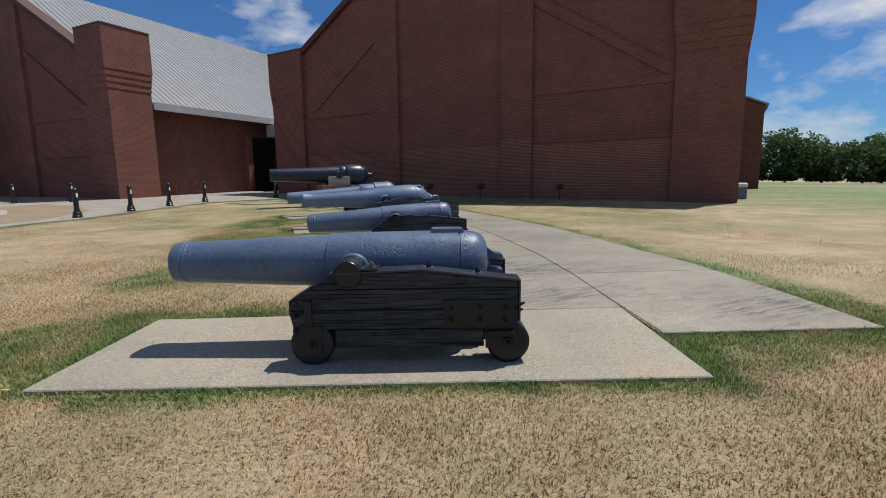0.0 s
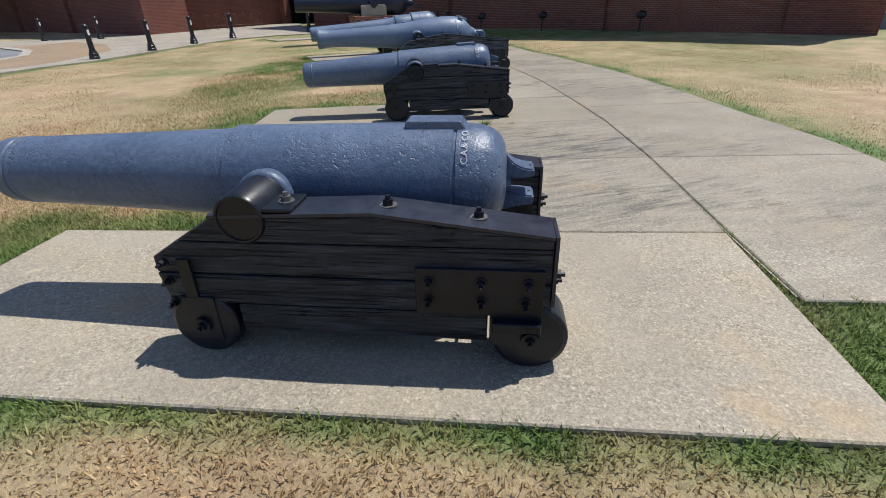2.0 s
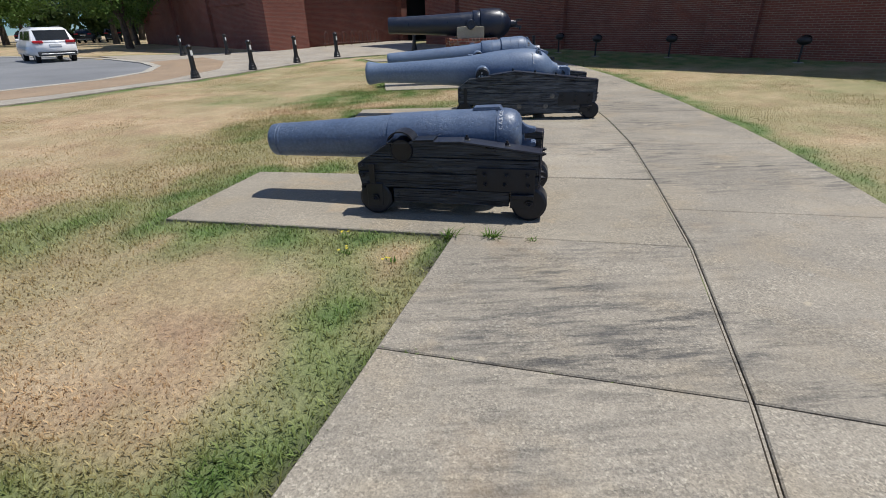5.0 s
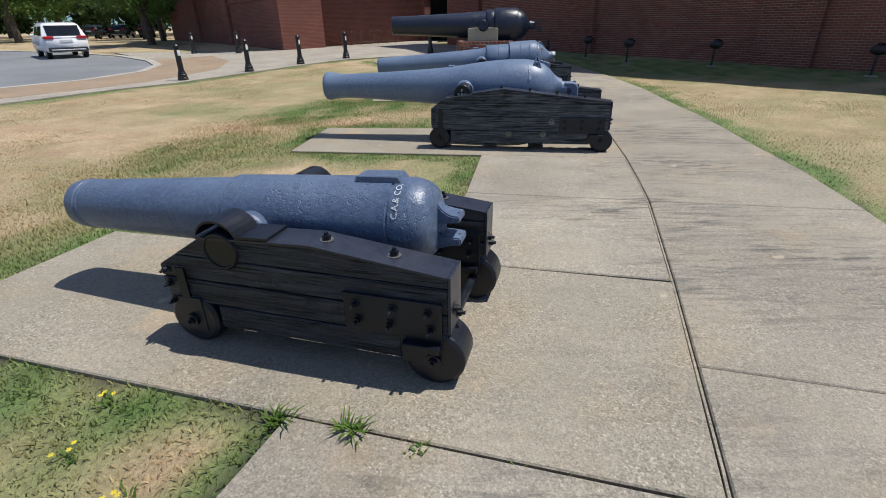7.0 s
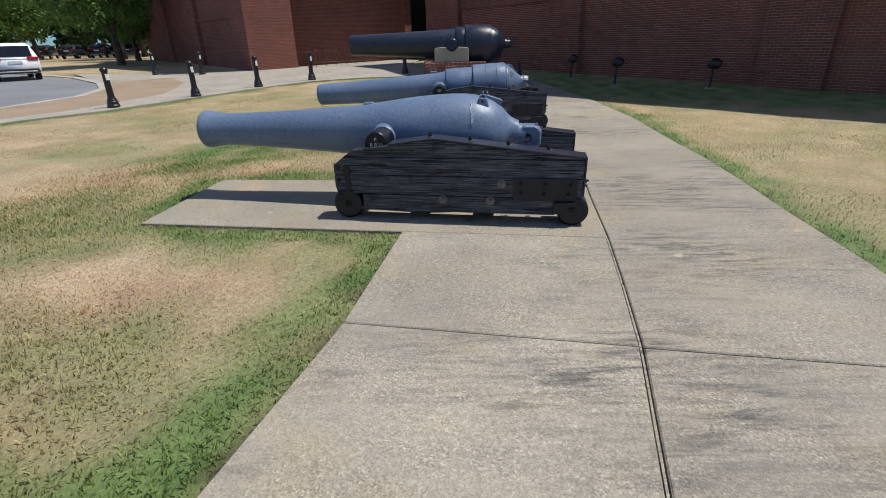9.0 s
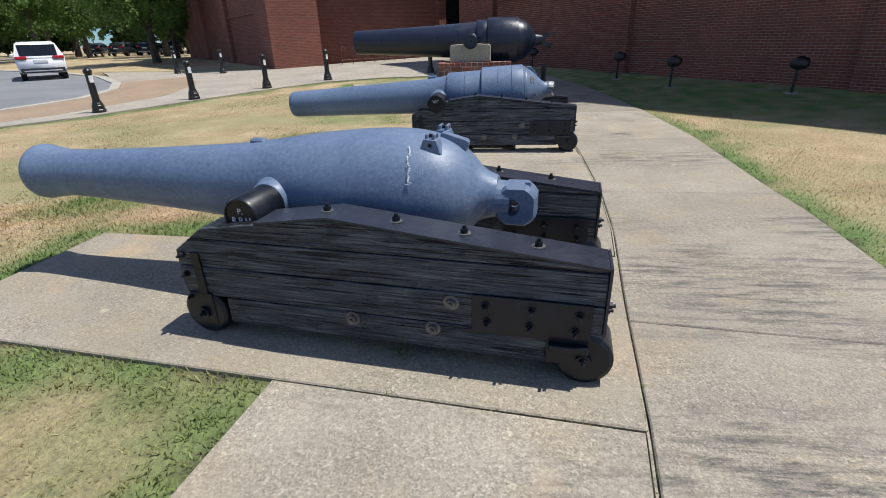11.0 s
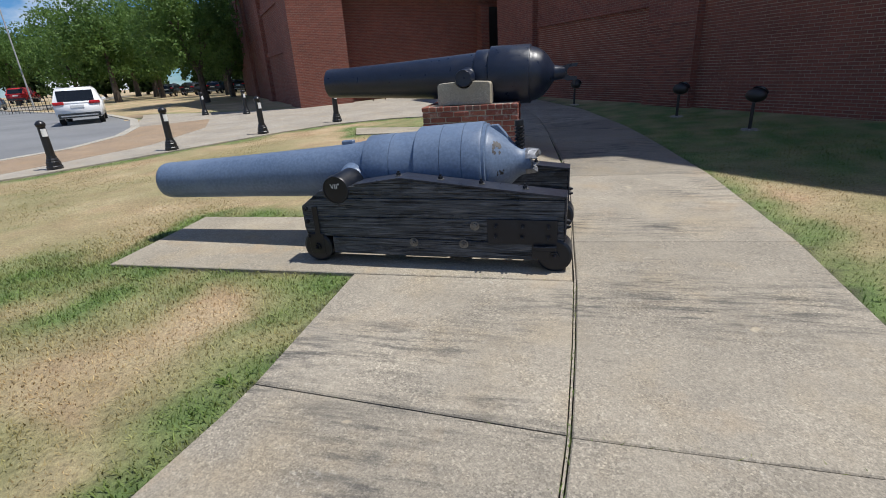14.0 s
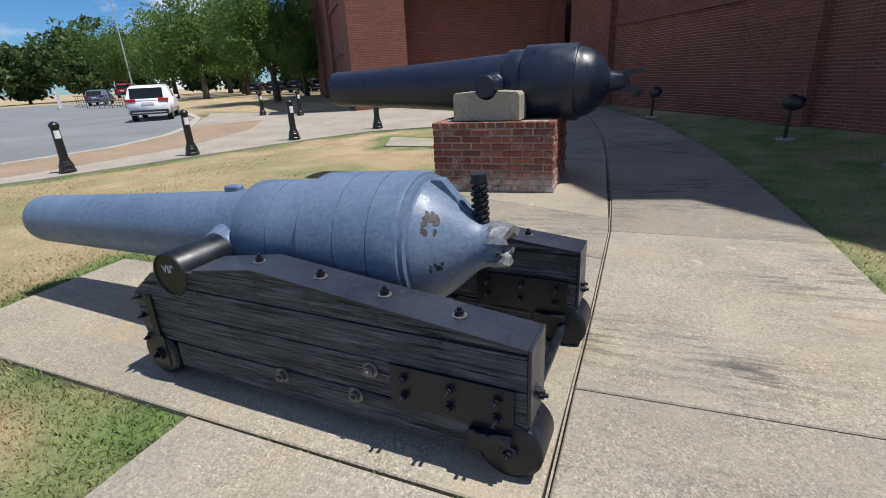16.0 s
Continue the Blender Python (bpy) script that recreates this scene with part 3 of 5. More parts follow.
def grass(name, label, area, count, high, wide, seed, gate=None, material=None):
    """Mown blades, each a bent sliver."""
    r = np.random.RandomState(seed)
    x, y = r.uniform(area[0], area[1], count), r.uniform(area[2], area[3], count)
    on, near = paved(x, y)
    keep = ~on | (near < 0.015)
    edge = np.minimum(np.minimum(x - area[0], area[1] - x), np.minimum(y - area[2], area[3] - y))
    keep &= r.uniform(0, 1, count) < np.clip(edge / 0.9, 0.0, 1.0)
    if gate is not None:
        keep &= gate(x, y)
    x, y, near = x[keep], y[keep], near[keep]
    lush = lushness(x, y, near)
    keep = r.uniform(0, 1, len(x)) < 0.62 + 0.38 * lush
    x, y, near, lush = x[keep], y[keep], near[keep], lush[keep]
    n = len(x)
    h = high * r.uniform(0.45, 1.15, n) * (0.8 + 0.45 * lush)
    a, lean, w = r.uniform(0, 6.283, n), r.uniform(0.3, 1.5, n), wide * r.uniform(0.6, 1.3, n)
    z = rise(x, y) - 0.005
    px, py = -np.sin(a) * w / 2, np.cos(a) * w / 2
    mx, my = x + np.cos(a) * h * lean * 0.35, y + np.sin(a) * h * lean * 0.35
    tx, ty = x + np.cos(a) * h * lean, y + np.sin(a) * h * lean
    co = np.stack([np.stack([x - px, y - py, z], -1), np.stack([x + px, y + py, z], -1), np.stack([mx + px * 0.8, my + py * 0.8, z + h * 0.62], -1), np.stack([mx - px * 0.8, my - py * 0.8, z + h * 0.62], -1),
                   np.stack([tx, ty, z + h], -1)], 1).reshape(-1, 3)
    base = np.arange(n)[:, None] * 5
    loops = np.concatenate([base + np.array([0, 1, 2, 3]), base + np.array([3, 2, 4])], 1).ravel()
    me = bpy.data.meshes.new(name)
    me.vertices.add(n * 5)
    me.vertices.foreach_set("co", co.ravel())
    me.loops.add(n * 7)
    me.loops.foreach_set("vertex_index", loops)
    me.polygons.add(n * 2)
    me.polygons.foreach_set("loop_start", (np.arange(n)[:, None] * 7 + np.array([0, 4])).ravel())
    me.update(calc_edges=True)
    me.attributes.new("lush", "FLOAT", "POINT").data.foreach_set("value", np.repeat(lush, 5).astype(np.float32))
    me.materials.append(material or M_BLADE)
    return tagged(new(name, me), label, "grass", kind="stuff")


def slab(name, poly, material, parent, top, deep=0.12, joint=0.004, chamfer=0.007):
    """A cast slab with tooled edges, inset by half a joint."""
    pts = [Vector(p) for p in poly]
    area = sum(a.x * b.y - b.x * a.y for a, b in zip(pts, pts[1:] + pts[:1]))
    if area < 0:
        pts.reverse()

    def inset(d):
        out = []
        for i, p in enumerate(pts):
            e0, e1 = (p - pts[i - 1]).normalized(), (pts[(i + 1) % len(pts)] - p).normalized()
            n0, n1 = Vector((-e0.y, e0.x)), Vector((-e1.y, e1.x))
            b = (n0 + n1)
            b = b / max(b.dot(n0), 0.35)
            out.append(p + b * d)
        return out
    bm = bmesh.new()
    rings = []
    for d, dz in ((joint, top - deep), (joint, top - chamfer), (joint + chamfer, top)):
        rings.append([bm.verts.new((p.x, p.y, float(rise(p.x, p.y)) + dz)) for p in inset(d)])
    for p, q in zip(rings, rings[1:]):
        for k in range(len(p)):
            j = (k + 1) % len(p)
            bm.faces.new((p[k], p[j], q[j], q[k]))
    bm.faces.new(rings[-1])
    return part(name, bm, material, parent)


# walkway and gun pads
walkway = thing("pavement", Matrix(), "curved grey concrete walkway of jointed slabs with mildew streaks", "walkway", kind="structure")
rs = random.Random(5)
for q in SLABS:
    slab("slab", q, M_CONC, walkway, 0.028 + rs.uniform(-0.003, 0.003))
for q in PADS:
    slab("gun_pad", q, M_PAD, walkway, 0.027 + rs.uniform(-0.002, 0.002))


def flat_sheet(name, poly, z, deep, material, label, category):
    bm = bmesh.new()
    a = [bm.verts.new((x, y, float(rise(x, y)) + z)) for x, y in poly]
    b = [bm.verts.new((x, y, float(rise(x, y)) + z - deep)) for x, y in poly]
    bm.faces.new(a)
    for i in range(len(a)):
        j = (i + 1) % len(a)
        bm.faces.new((a[i], b[i], b[j], a[j]))
    bmesh.ops.recalc_face_normals(bm, faces=bm.faces)
    bmesh.ops.triangulate(bm, faces=[f for f in bm.faces if len(f.verts) > 4])
    return tagged(link_mesh(name, bm, material), label, category, kind="structure")


fb = bmesh.new()
run = [(walk_mid(y), y) for y in np.arange(3.6, 31.0, 0.2)]
rows_f = [[fb.verts.new((x + s, y, float(rise(x, y)) + 0.019)) for s in (-0.0055, 0.0055)] for x, y in run]
for p, q in zip(rows_f, rows_f[1:]):
    fb.faces.new((p[0], p[1], q[1], q[0]))
part("joint_filler", fb, M_CONC, walkway, "pale filler strip in the long joint")


flat_sheet("plaza", PLAZA, 0.03, 0.1, M_PLAZA, "pale concrete forecourt between lawn and drive", "pavement")


def offset_line(line, d):
    out = []
    for i, p in enumerate(line):
        a, b = Vector(line[max(i - 1, 0)]), Vector(line[min(i + 1, len(line) - 1)])
        e = (b - a).normalized()
        out.append((p[0] + e.y * d, p[1] - e.x * d))
    return out


flat_sheet("tan_strip", KERB_LINE[1:8] + offset_line(KERB_LINE, 2.9)[7:0:-1], 0.036, 0.05, M_TAN, "tan coloured concrete band along the drive", "pavement")
flat_sheet("road", KERB_LINE + [(-70, 27.0), (-95, 24.0), (-95, -30), (-30, -30)], 0.012, 0.03, M_ROAD, "worn light grey asphalt drive", "road")
kb = bmesh.new()
k_in, k_out = KERB_LINE, offset_line(KERB_LINE, 0.32)
for (a, b), (c, d) in zip(zip(k_in, k_in[1:]), zip(k_out, k_out[1:])):
    vs = [kb.verts.new((v[0], v[1], float(rise(*v)) + 0.05)) for v in (a, b, d, c)]
    lo = [kb.verts.new((v[0], v[1], float(rise(*v)) - 0.05)) for v in (a, b, d, c)]
    kb.faces.new(vs)
    kb.faces.new((vs[1], vs[0], lo[0], lo[1]))
    kb.faces.new((vs[3], vs[2], lo[2], lo[3]))
bmesh.ops.recalc_face_normals(kb, faces=kb.faces)
tagged(link_mesh("kerb", kb, M_KERB), "pale concrete kerb along the drive", "kerb", kind="structure")


# ---- guns ----
def gun_pose(rear, way):
    """A frame at the rear truck: x towards the muzzle, y towards the visitor's side."""
    a = math.atan2(way[1], way[0])
    return Matrix.Translation((rear[0], rear[1], float(rise(*rear)) + 0.028)) @ Matrix.Rotation(a, 4, "Z")


def hex_bolt(bm, at, out, r=0.022, h=0.02, washer=True, thread=0.0):
    at, out = Vector(at), Vector(out).normalized()
    if washer:
        rod(bm, at, at + out * 0.004, r * 1.55, seg=14)
    rod(bm, at, at + out * (0.004 + h), r, seg=6)
    rod(bm, at, at + out * (0.012 + h * 1.4 + thread), r * 0.5, seg=8)


def carriage(m, outline, tops, wide, thick, front_u, wheel_r, planks, seed, label, plate=(0.02, 0.42, 0.24, 0.43), trunnion=(1.06, 0.58, 0.085), side_bolts=(), wood=None, cap_bolts=(0.195, 0.515)):
    """A low naval truck carriage: two plank cheeks capped in iron, four trucks, axles and bolted brackets."""
    wood = wood or M_WOOD
    r = random.Random(seed)
    root = thing("gun_carriage", m, label, "gun carriage", "carriages of the displayed cannons")
    zs = [min(z for _, z in outline)]
    top = max(z for _, z in outline)
    for k in range(planks):
        zs.append(zs[0] + (top - zs[0]) * (k + 1) / planks + (r.uniform(-0.015, 0.015) if k < planks - 1 else 0.01))
    lo, hi = min(u for u, _ in outline), max(u for u, _ in outline)
    for side in (0, 1):
        y0, y1 = (-thick, 0.0) if side == 0 else (-wide, -wide + thick)
        core = bmesh.new()
        prism(core, clip_z(outline, wheel_r * 2.25, top - 0.012), y0 + 0.02, y1 - 0.02)
        cheek = part("cheek", core, wood, root)
        for za, zb in zip(zs, zs[1:]):
            poly = clip_z(outline, za + 0.003, zb - 0.003)
            if zb <= wheel_r * 2.2:
                poly = clip_x(poly, wheel_r * 1.12, front_u - wheel_r * 1.12) if poly else poly
            if len(poly) < 3:
                continue
            bm = bmesh.new()
            prism(bm, poly, y0 + r.uniform(0, 0.006), y1 - r.uniform(0, 0.006), 0.004)
            part("plank", bm, wood, cheek)
        # iron cap along the sloping top
        bm = bmesh.new()
        for (ua, wa), (ub, wb) in zip(tops, tops[1:]):
            prism_bm = [(ua, wa + 0.002), (ub, wb + 0.002), (ub, wb + 0.014), (ua, wa + 0.014)]
            a = [bm.verts.new((x, y0 - 0.006, z)) for x, z in prism_bm]
            b = [bm.verts.new((x, y1 + 0.006, z)) for x, z in prism_bm]
            bm.faces.new(a)
            bm.faces.new(b)
            for i in range(4):
                j = (i + 1) % 4
                bm.faces.new((a[i], a[j], b[j], b[i]))
        u0, w0 = tops[0]
        box(bm, u0 - 0.014, u0 - 0.002, y0 - 0.006, y1 + 0.006, wheel_r * 2.0, w0 + 0.014)
        bmesh.ops.recalc_face_normals(bm, faces=bm.faces)
        part("cap_plate", bm, M_CAP, root, "satin black iron cap plate with slate sheen in its colour")
        # bolts through the cap
        for u in cap_bolts:
            w = float(np.interp(u, [t[0] for t in tops], [t[1] for t in tops])) + 0.014
            bm = bmesh.new()
            hex_bolt(bm, (u, (y0 + y1) / 2, w + 0.003), (0, 0, 1), 0.019, 0.018, False)
            nut = part("bolt", bm, M_IRON, root)
            bm = bmesh.new()
            rod(bm, (u, (y0 + y1) / 2, w - 0.001), (u, (y0 + y1) / 2, w + 0.004), 0.031, seg=18)
            part("washer", bm, M_BOLT, nut, "worn steel washer")
        # rear and front bracket plates
        face, out = (y1, 1) if side == 0 else (y0, -1)
        pu0, pu1, pz0, pz1 = plate
        inner, iout = (y0, -1) if side == 0 else (y1, 1)
        for fy, s in ((face, out), (inner, iout)):
            bm = bmesh.new()
            box(bm, pu0 - 0.06, pu1, fy, fy + s * 0.012, pz0, pz1, bevel=0.002)
            box(bm, pu0 - 0.06, pu0 + 0.13, fy, fy + s * 0.013, wheel_r * 0.75, pz0 + 0.01, bevel=0.002)
            box(bm, pu0 - 0.055, pu0 + 0.12, fy + s * 0.008, fy + s * 0.05, wheel_r * 1.35, wheel_r * 1.62, bevel=0.004)
            part("bracket_plate", bm, M_IRON, root, "bolted black iron axle bracket")
            for k in range(6):
                bm = bmesh.new()
                u = pu0 + (pu1 - pu0 - 0.04) * (k % 3) / 2.1 + r.uniform(-0.01, 0.01)
                z = pz0 + (pz1 - pz0) * (0.72 if k < 3 else 0.3)
                hex_bolt(bm, (u, fy + s * 0.012, z), (0, s, 0), 0.016, 0.018, True, 0.014)
                part("bolt", bm, M_IRON, root)
        bm = bmesh.new()
        fz = [z for u, z in outline if u > hi - 0.02]
        za, zb = wheel_r * 1.1, max(fz)
        box(bm, hi - 0.15, hi - 0.10, face, face + out * 0.012, za, zb, bevel=0.002)
        box(bm, front_u - 0.07, front_u + 0.07, face, face + out * 0.014, wheel_r * 0.5, wheel_r * 1.9, bevel=0.003)
        part("front_strap", bm, M_IRON, root)
        for z in (za + 0.1, (za + zb) / 2 + 0.06, zb):
            bm = bmesh.new()
            hex_bolt(bm, (hi - 0.04, face, z - 0.02), (0, out, 0), 0.014, 0.02)
            part("bolt", bm, M_IRON, root)
        for u, z in side_bolts:
            bm = bmesh.new()
            hex_bolt(bm, (u, face, z), (0, out, 0), 0.025, 0.02)
            part("bolt", bm, M_BOLT, root, "worn bare steel bolt head")
        for z in (0.30, 0.36):
            bm = bmesh.new()
            hex_bolt(bm, (lo - 0.012, (y0 + y1) / 2 + (z - 0.33), z + 0.03), (-1, 0, 0), 0.019, 0.018)
            part("bolt", bm, M_IRON, root)
        # solid iron trucks
        for u in (0.0, front_u):
            wm = Matrix.Translation((u, (y0 + y1) / 2, wheel_r)) @ Matrix.Rotation(radians(90), 4, "Z")
            wd = thick / 2 + 0.008
            bm = bmesh.new()
            lathe(bm, [(-wd, 0), (-wd, wheel_r - 0.02), (-wd + 0.008, wheel_r - 0.003), (-wd + 0.016, wheel_r), (wd - 0.016, wheel_r), (wd - 0.008, wheel_r - 0.003), (wd, wheel_r - 0.02), (wd, 0)], 36, wm)
            truck = part("truck_wheel", bm, M_IRON, root, "solid black iron truck wheel")
            bm = bmesh.new()
            rod(bm, (u, face, wheel_r), (u, face + out * 0.03, wheel_r), 0.035, seg=16)
            hex_bolt(bm, (u, face + out * 0.02, wheel_r), (0, out, 0), 0.02, 0.02)
            part("hub", bm, M_IRON, truck)
    for u in (0.0, front_u):
        bm = bmesh.new()
        rod(bm, (u, -thick * 0.7, wheel_r), (u, -wide + thick * 0.7, wheel_r), 0.026, seg=14)
        part("axle", bm, M_IRON, root)
    for u in (0.34 * hi, 0.62 * hi):
        bm = bmesh.new()
        box(bm, u - 0.07, u + 0.07, -wide + thick * 0.9, -thick * 0.9, wheel_r * 0.6, wheel_r * 1.7, bevel=0.006)
        part("cross_timber", bm, M_WOOD, root)
    # quoin bed under the breech
    bm = bmesh.new()
    b0, b1, bz = (0.30, 0.56, 0.37) if wide < 1.0 else (0.72, 1.02, 0.34)
    box(bm, b0, b1, -wide / 2 - 0.1, -wide / 2 + 0.1, wheel_r * 1.2, bz, bevel=0.008)
    part("breech_bed", bm, M_WOOD, root)
    return root


def barrel(m, profile, mid, tilt, aim, material, label, name="cannon_barrel", seg=56):
    """The tube on its own axis; tilt raises the muzzle, aim swings it."""
    frame_m = m @ Matrix.Translation((0, mid[0], mid[1])) @ Matrix.Rotation(radians(aim), 4, "Z") @ Matrix.Rotation(radians(-tilt), 4, "Y")
    root = thing(name, frame_m, label, "cannon", "displayed cannons")
    bm = bmesh.new()
    lathe(bm, profile, seg)
    tube = part("tube", bm, material, root, smooth=True)
    tube.data.set_sharp_from_angle(angle=radians(38))
    return root


def trunnions(root, u, r, half, z, material, rim, collar=None, text=None, ringed=False):
    for s in (1, -1):
        bm = bmesh.new()
        m = Matrix.Translation((u, 0, z)) @ Matrix.Rotation(radians(90 * s), 4, "Z")
        lathe(bm, [(0, 0), (0, r), (half - 0.012, r), (half, r - 0.008), (half, r - 0.016), (half - 0.006, r - 0.018), (half - 0.006, 0)], 32, m)
        t = part("trunnion", bm, material, root, smooth=True)
        t.data.set_sharp_from_angle(angle=radians(35))
        bm = bmesh.new()
        if ringed:
            lathe(bm, [(0, r * 1.04), (rim - 0.03, r * 1.04), (rim - 0.022, r * 1.14), (rim + 0.012, r * 1.14), (rim + 0.018, r * 1.0)], 32, m)
        else:
            lathe(bm, [(0, r * 1.5), (rim * 0.8, r * 1.34), (rim * 0.97, r * 1.12), (rim + 0.02, r * 1.10), (rim + 0.03, r * 1.02)], 32, m)
        c = part("trunnion_collar", bm, collar or material, root, smooth=True)
        if text and s == 1:
            for k, (word, size, dz) in enumerate(text):
                bm = lettering(word, size)
                bmesh.ops.transform(bm, matrix=Matrix.Translation((u, half - 0.004, z + dz)) @ Matrix.Rotation(radians(180), 4, "Z") @ Matrix.Rotation(radians(90), 4, "X"), verts=bm.verts)
                part("lettering", bm, M_CHALK, t, "small white stencilled letters")


def ring_letters(root, text, size, u, r, start):
    """White letters round the breech, reading up towards the top."""
    bm = lettering(text, size)
    for v in bm.verts:
        a = start + v.co.x / r
        h = r + 0.0015 + max(v.co.z, 0)
        v.co = Vector((u + v.co.y, math.cos(a) * h, math.sin(a) * h))
    bmesh.ops.recalc_face_normals(bm, faces=bm.faces)
    part("lettering", bm, M_CHALK, root, "white stencilled founder's letters")


def shell_gun(m, mid, tilt, aim, label, muzzle, flip, letter):
    k = muzzle / 2.42
    prof = [(2.05 * k, 0), (2.05 * k, 0.095), (muzzle - 0.004, 0.10), (muzzle, 0.108), (muzzle, 0.128), (muzzle - 0.012, 0.141), (muzzle - 0.03, 0.146), (muzzle - 0.085, 0.150), (muzzle - 0.09, 0.144), (muzzle - 0.1, 0.145), (muzzle - 0.106, 0.153), (muzzle - 0.12, 0.153), (muzzle - 0.124, 0.150),
            (1.27, 0.189), (1.245, 0.189), (1.238, 0.204), (1.20, 0.204), (0.9, 0.209), (0.5, 0.214), (0.312, 0.2155), (0.308, 0.207), (0.300, 0.207), (0.296, 0.2135), (0.235, 0.212), (0.19, 0.204), (0.155, 0.19), (0.125, 0.165), (0.108, 0.13), (0.10, 0.09), (0.098, 0.0)]
    root = barrel(m, prof, mid, tilt, aim, M_GUN, label)
    trunnions(root, 1.04, 0.097, 0.475, -0.02, M_IRON, 0.25, M_GUN, None, True)
    # raised sight block with a flat top
    bm = bmesh.new()
    prism(bm, [(0.262, 0.17), (0.262, 0.205), (0.285, 0.236), (0.495, 0.236), (0.505, 0.228), (0.505, 0.17)], -0.058, 0.058, 0.004)
    part("sight_block", bm, M_GUN, root)
    # breeching jaws: a fin that flattens into a pierced lug, over a plain lower lug
    def jaw(sections):
        q = bmesh.new()
        rings = [[q.verts.new((x, y, z)) for y, z in ((-w, z0), (w, z0), (w * k, z1), (-w * k, z1))] for x, z0, z1, w, k in sections]
        for p, r in zip(rings, rings[1:]):
            for i in range(4):
                j = (i + 1) % 4
                q.faces.new((p[i], p[j], r[j], r[i]))
        q.faces.new(rings[0])
        q.faces.new(rings[-1][::-1])
        bmesh.ops.recalc_face_normals(q, faces=q.faces)
        bmesh.ops.bevel(q, geom=list(q.edges), offset=0.006, segments=2, affect="EDGES")
        return q
    upper = part("upper_jaw", jaw([(0.19, -0.02, 0.15, 0.04, 0.3), (0.135, -0.01, 0.142, 0.042, 0.35), (0.105, 0.0, 0.10, 0.046, 0.55), (0.075, 0.004, 0.068, 0.052, 0.85), (0.035, 0.008, 0.05, 0.058, 1.0), (-0.012, 0.012, 0.044, 0.058, 1.0)]), M_GUN, root)
    lower = part("lower_jaw", jaw([(0.15, -0.15, -0.06, 0.05, 1.0), (0.10, -0.13, -0.058, 0.055, 1.0), (0.04, -0.11, -0.062, 0.06, 1.0), (-0.015, -0.105, -0.068, 0.06, 1.0)]), M_GUN, root)
    # dark discs laid on the jaws in place of shaded holes
    for owner, s in ((upper, 0.0445), (lower, -0.0675)):
        bm = bmesh.new()
        rod(bm, (0.012, 0, s - 0.003), (0.012, 0, s + 0.002), 0.013, seg=14)
        part("pin_hole", bm, M_HOLE_SHADE, owner)
    bm = bmesh.new()
    rod(bm, (0.16, 0, -0.03), (0.08, 0, -0.03), 0.06, 0.045, 16)
    part("neck", bm, M_GUN, root)
    ring_letters(root, "C.A.& CO.", letter, 0.262, 0.2135, radians(flip))
    return root


def make_truck_carriage_small(m, seed, label):
    outline = [(-0.065, 0.11), (-0.065, 0.545), (0.56, 0.622), (1.16, 0.60), (1.43, 0.435), (1.43, 0.36), (1.38, 0.11)]
    return carriage(m, outline, [(-0.065, 0.545), (0.56, 0.622), (1.16, 0.60)], 0.93, 0.16, 1.29, 0.142, 4, seed, label)


def make_truck_carriage_large(m, seed, label, wide):
    outline = [(-0.07, 0.09), (-0.07, 0.59), (1.22, 0.735), (1.96, 0.635), (2.145, 0.50), (2.145, 0.3), (2.08, 0.08)]
    return carriage(m, outline, [(-0.07, 0.59), (1.22, 0.735), (1.62, 0.68)], wide, 0.20, 2.04, 0.135, 4, seed, label, plate=(0.04, 0.52, 0.22, 0.42), trunnion=(1.78, 0.68, 0.1), side_bolts=((0.715, 0.205), (1.14, 0.205), (0.62, 0.36)), wood=M_WOOD_WORN, cap_bolts=(0.235, 0.575, 0.905, 1.26))


def flange(u, m, yc, half):
    """The bolted foot of a trunnion strap on the carriage's cap."""
    w = 0.60 + 0.022 * (1.16 - u) / 0.6 + 0.017
    bm = bmesh.new()
    box(bm, u - 0.065, u + 0.075, yc - half, yc + half, w, w + 0.014, bevel=0.003)
    ob = link_mesh("strap_foot", bm, M_IRON)
    ob.matrix_world = m
    tagged(ob, "black iron strap foot bolted to the carriage cap", "strap", "feet of the trunnion straps")
    bm = bmesh.new()
    hex_bolt(bm, (u - 0.02, yc, w + 0.014), (0, 0, 1), 0.019, 0.018, True)
    part("bolt", bm, M_BOLT, ob)


G1 = gun_pose((0.42, 3.0), (-1, 0))
G2 = gun_pose((0.305, 7.58), (-0.987, -0.160))
G3 = gun_pose((0.335, 12.22), (-0.9645, -0.264))
G4 = gun_pose((-1.091, 16.839), (-0.925, -0.38))
G5 = gun_pose((-3.42, 20.66), (-0.923, -0.385))

make_truck_carriage_small(G1, 11, "low black plank gun carriage on iron trucks, standing on concrete")
shell_gun(G1, (-0.465, 0.617), 0.2, 0, "pitted blue-grey cast-iron shell gun lying in a black carriage", 2.385, 50, 0.036)
make_truck_carriage_small(G2, 12, "low black plank gun carriage with a loose trunnion strap")
shell_gun(G2, (-0.465, 0.617), -2.5, 0, "pitted blue-grey cast-iron shell gun with white founder's letters", 2.435, 46, 0.043)
for yc in (-0.08, -0.85):
    flange(0.91, G1, yc, 0.08)

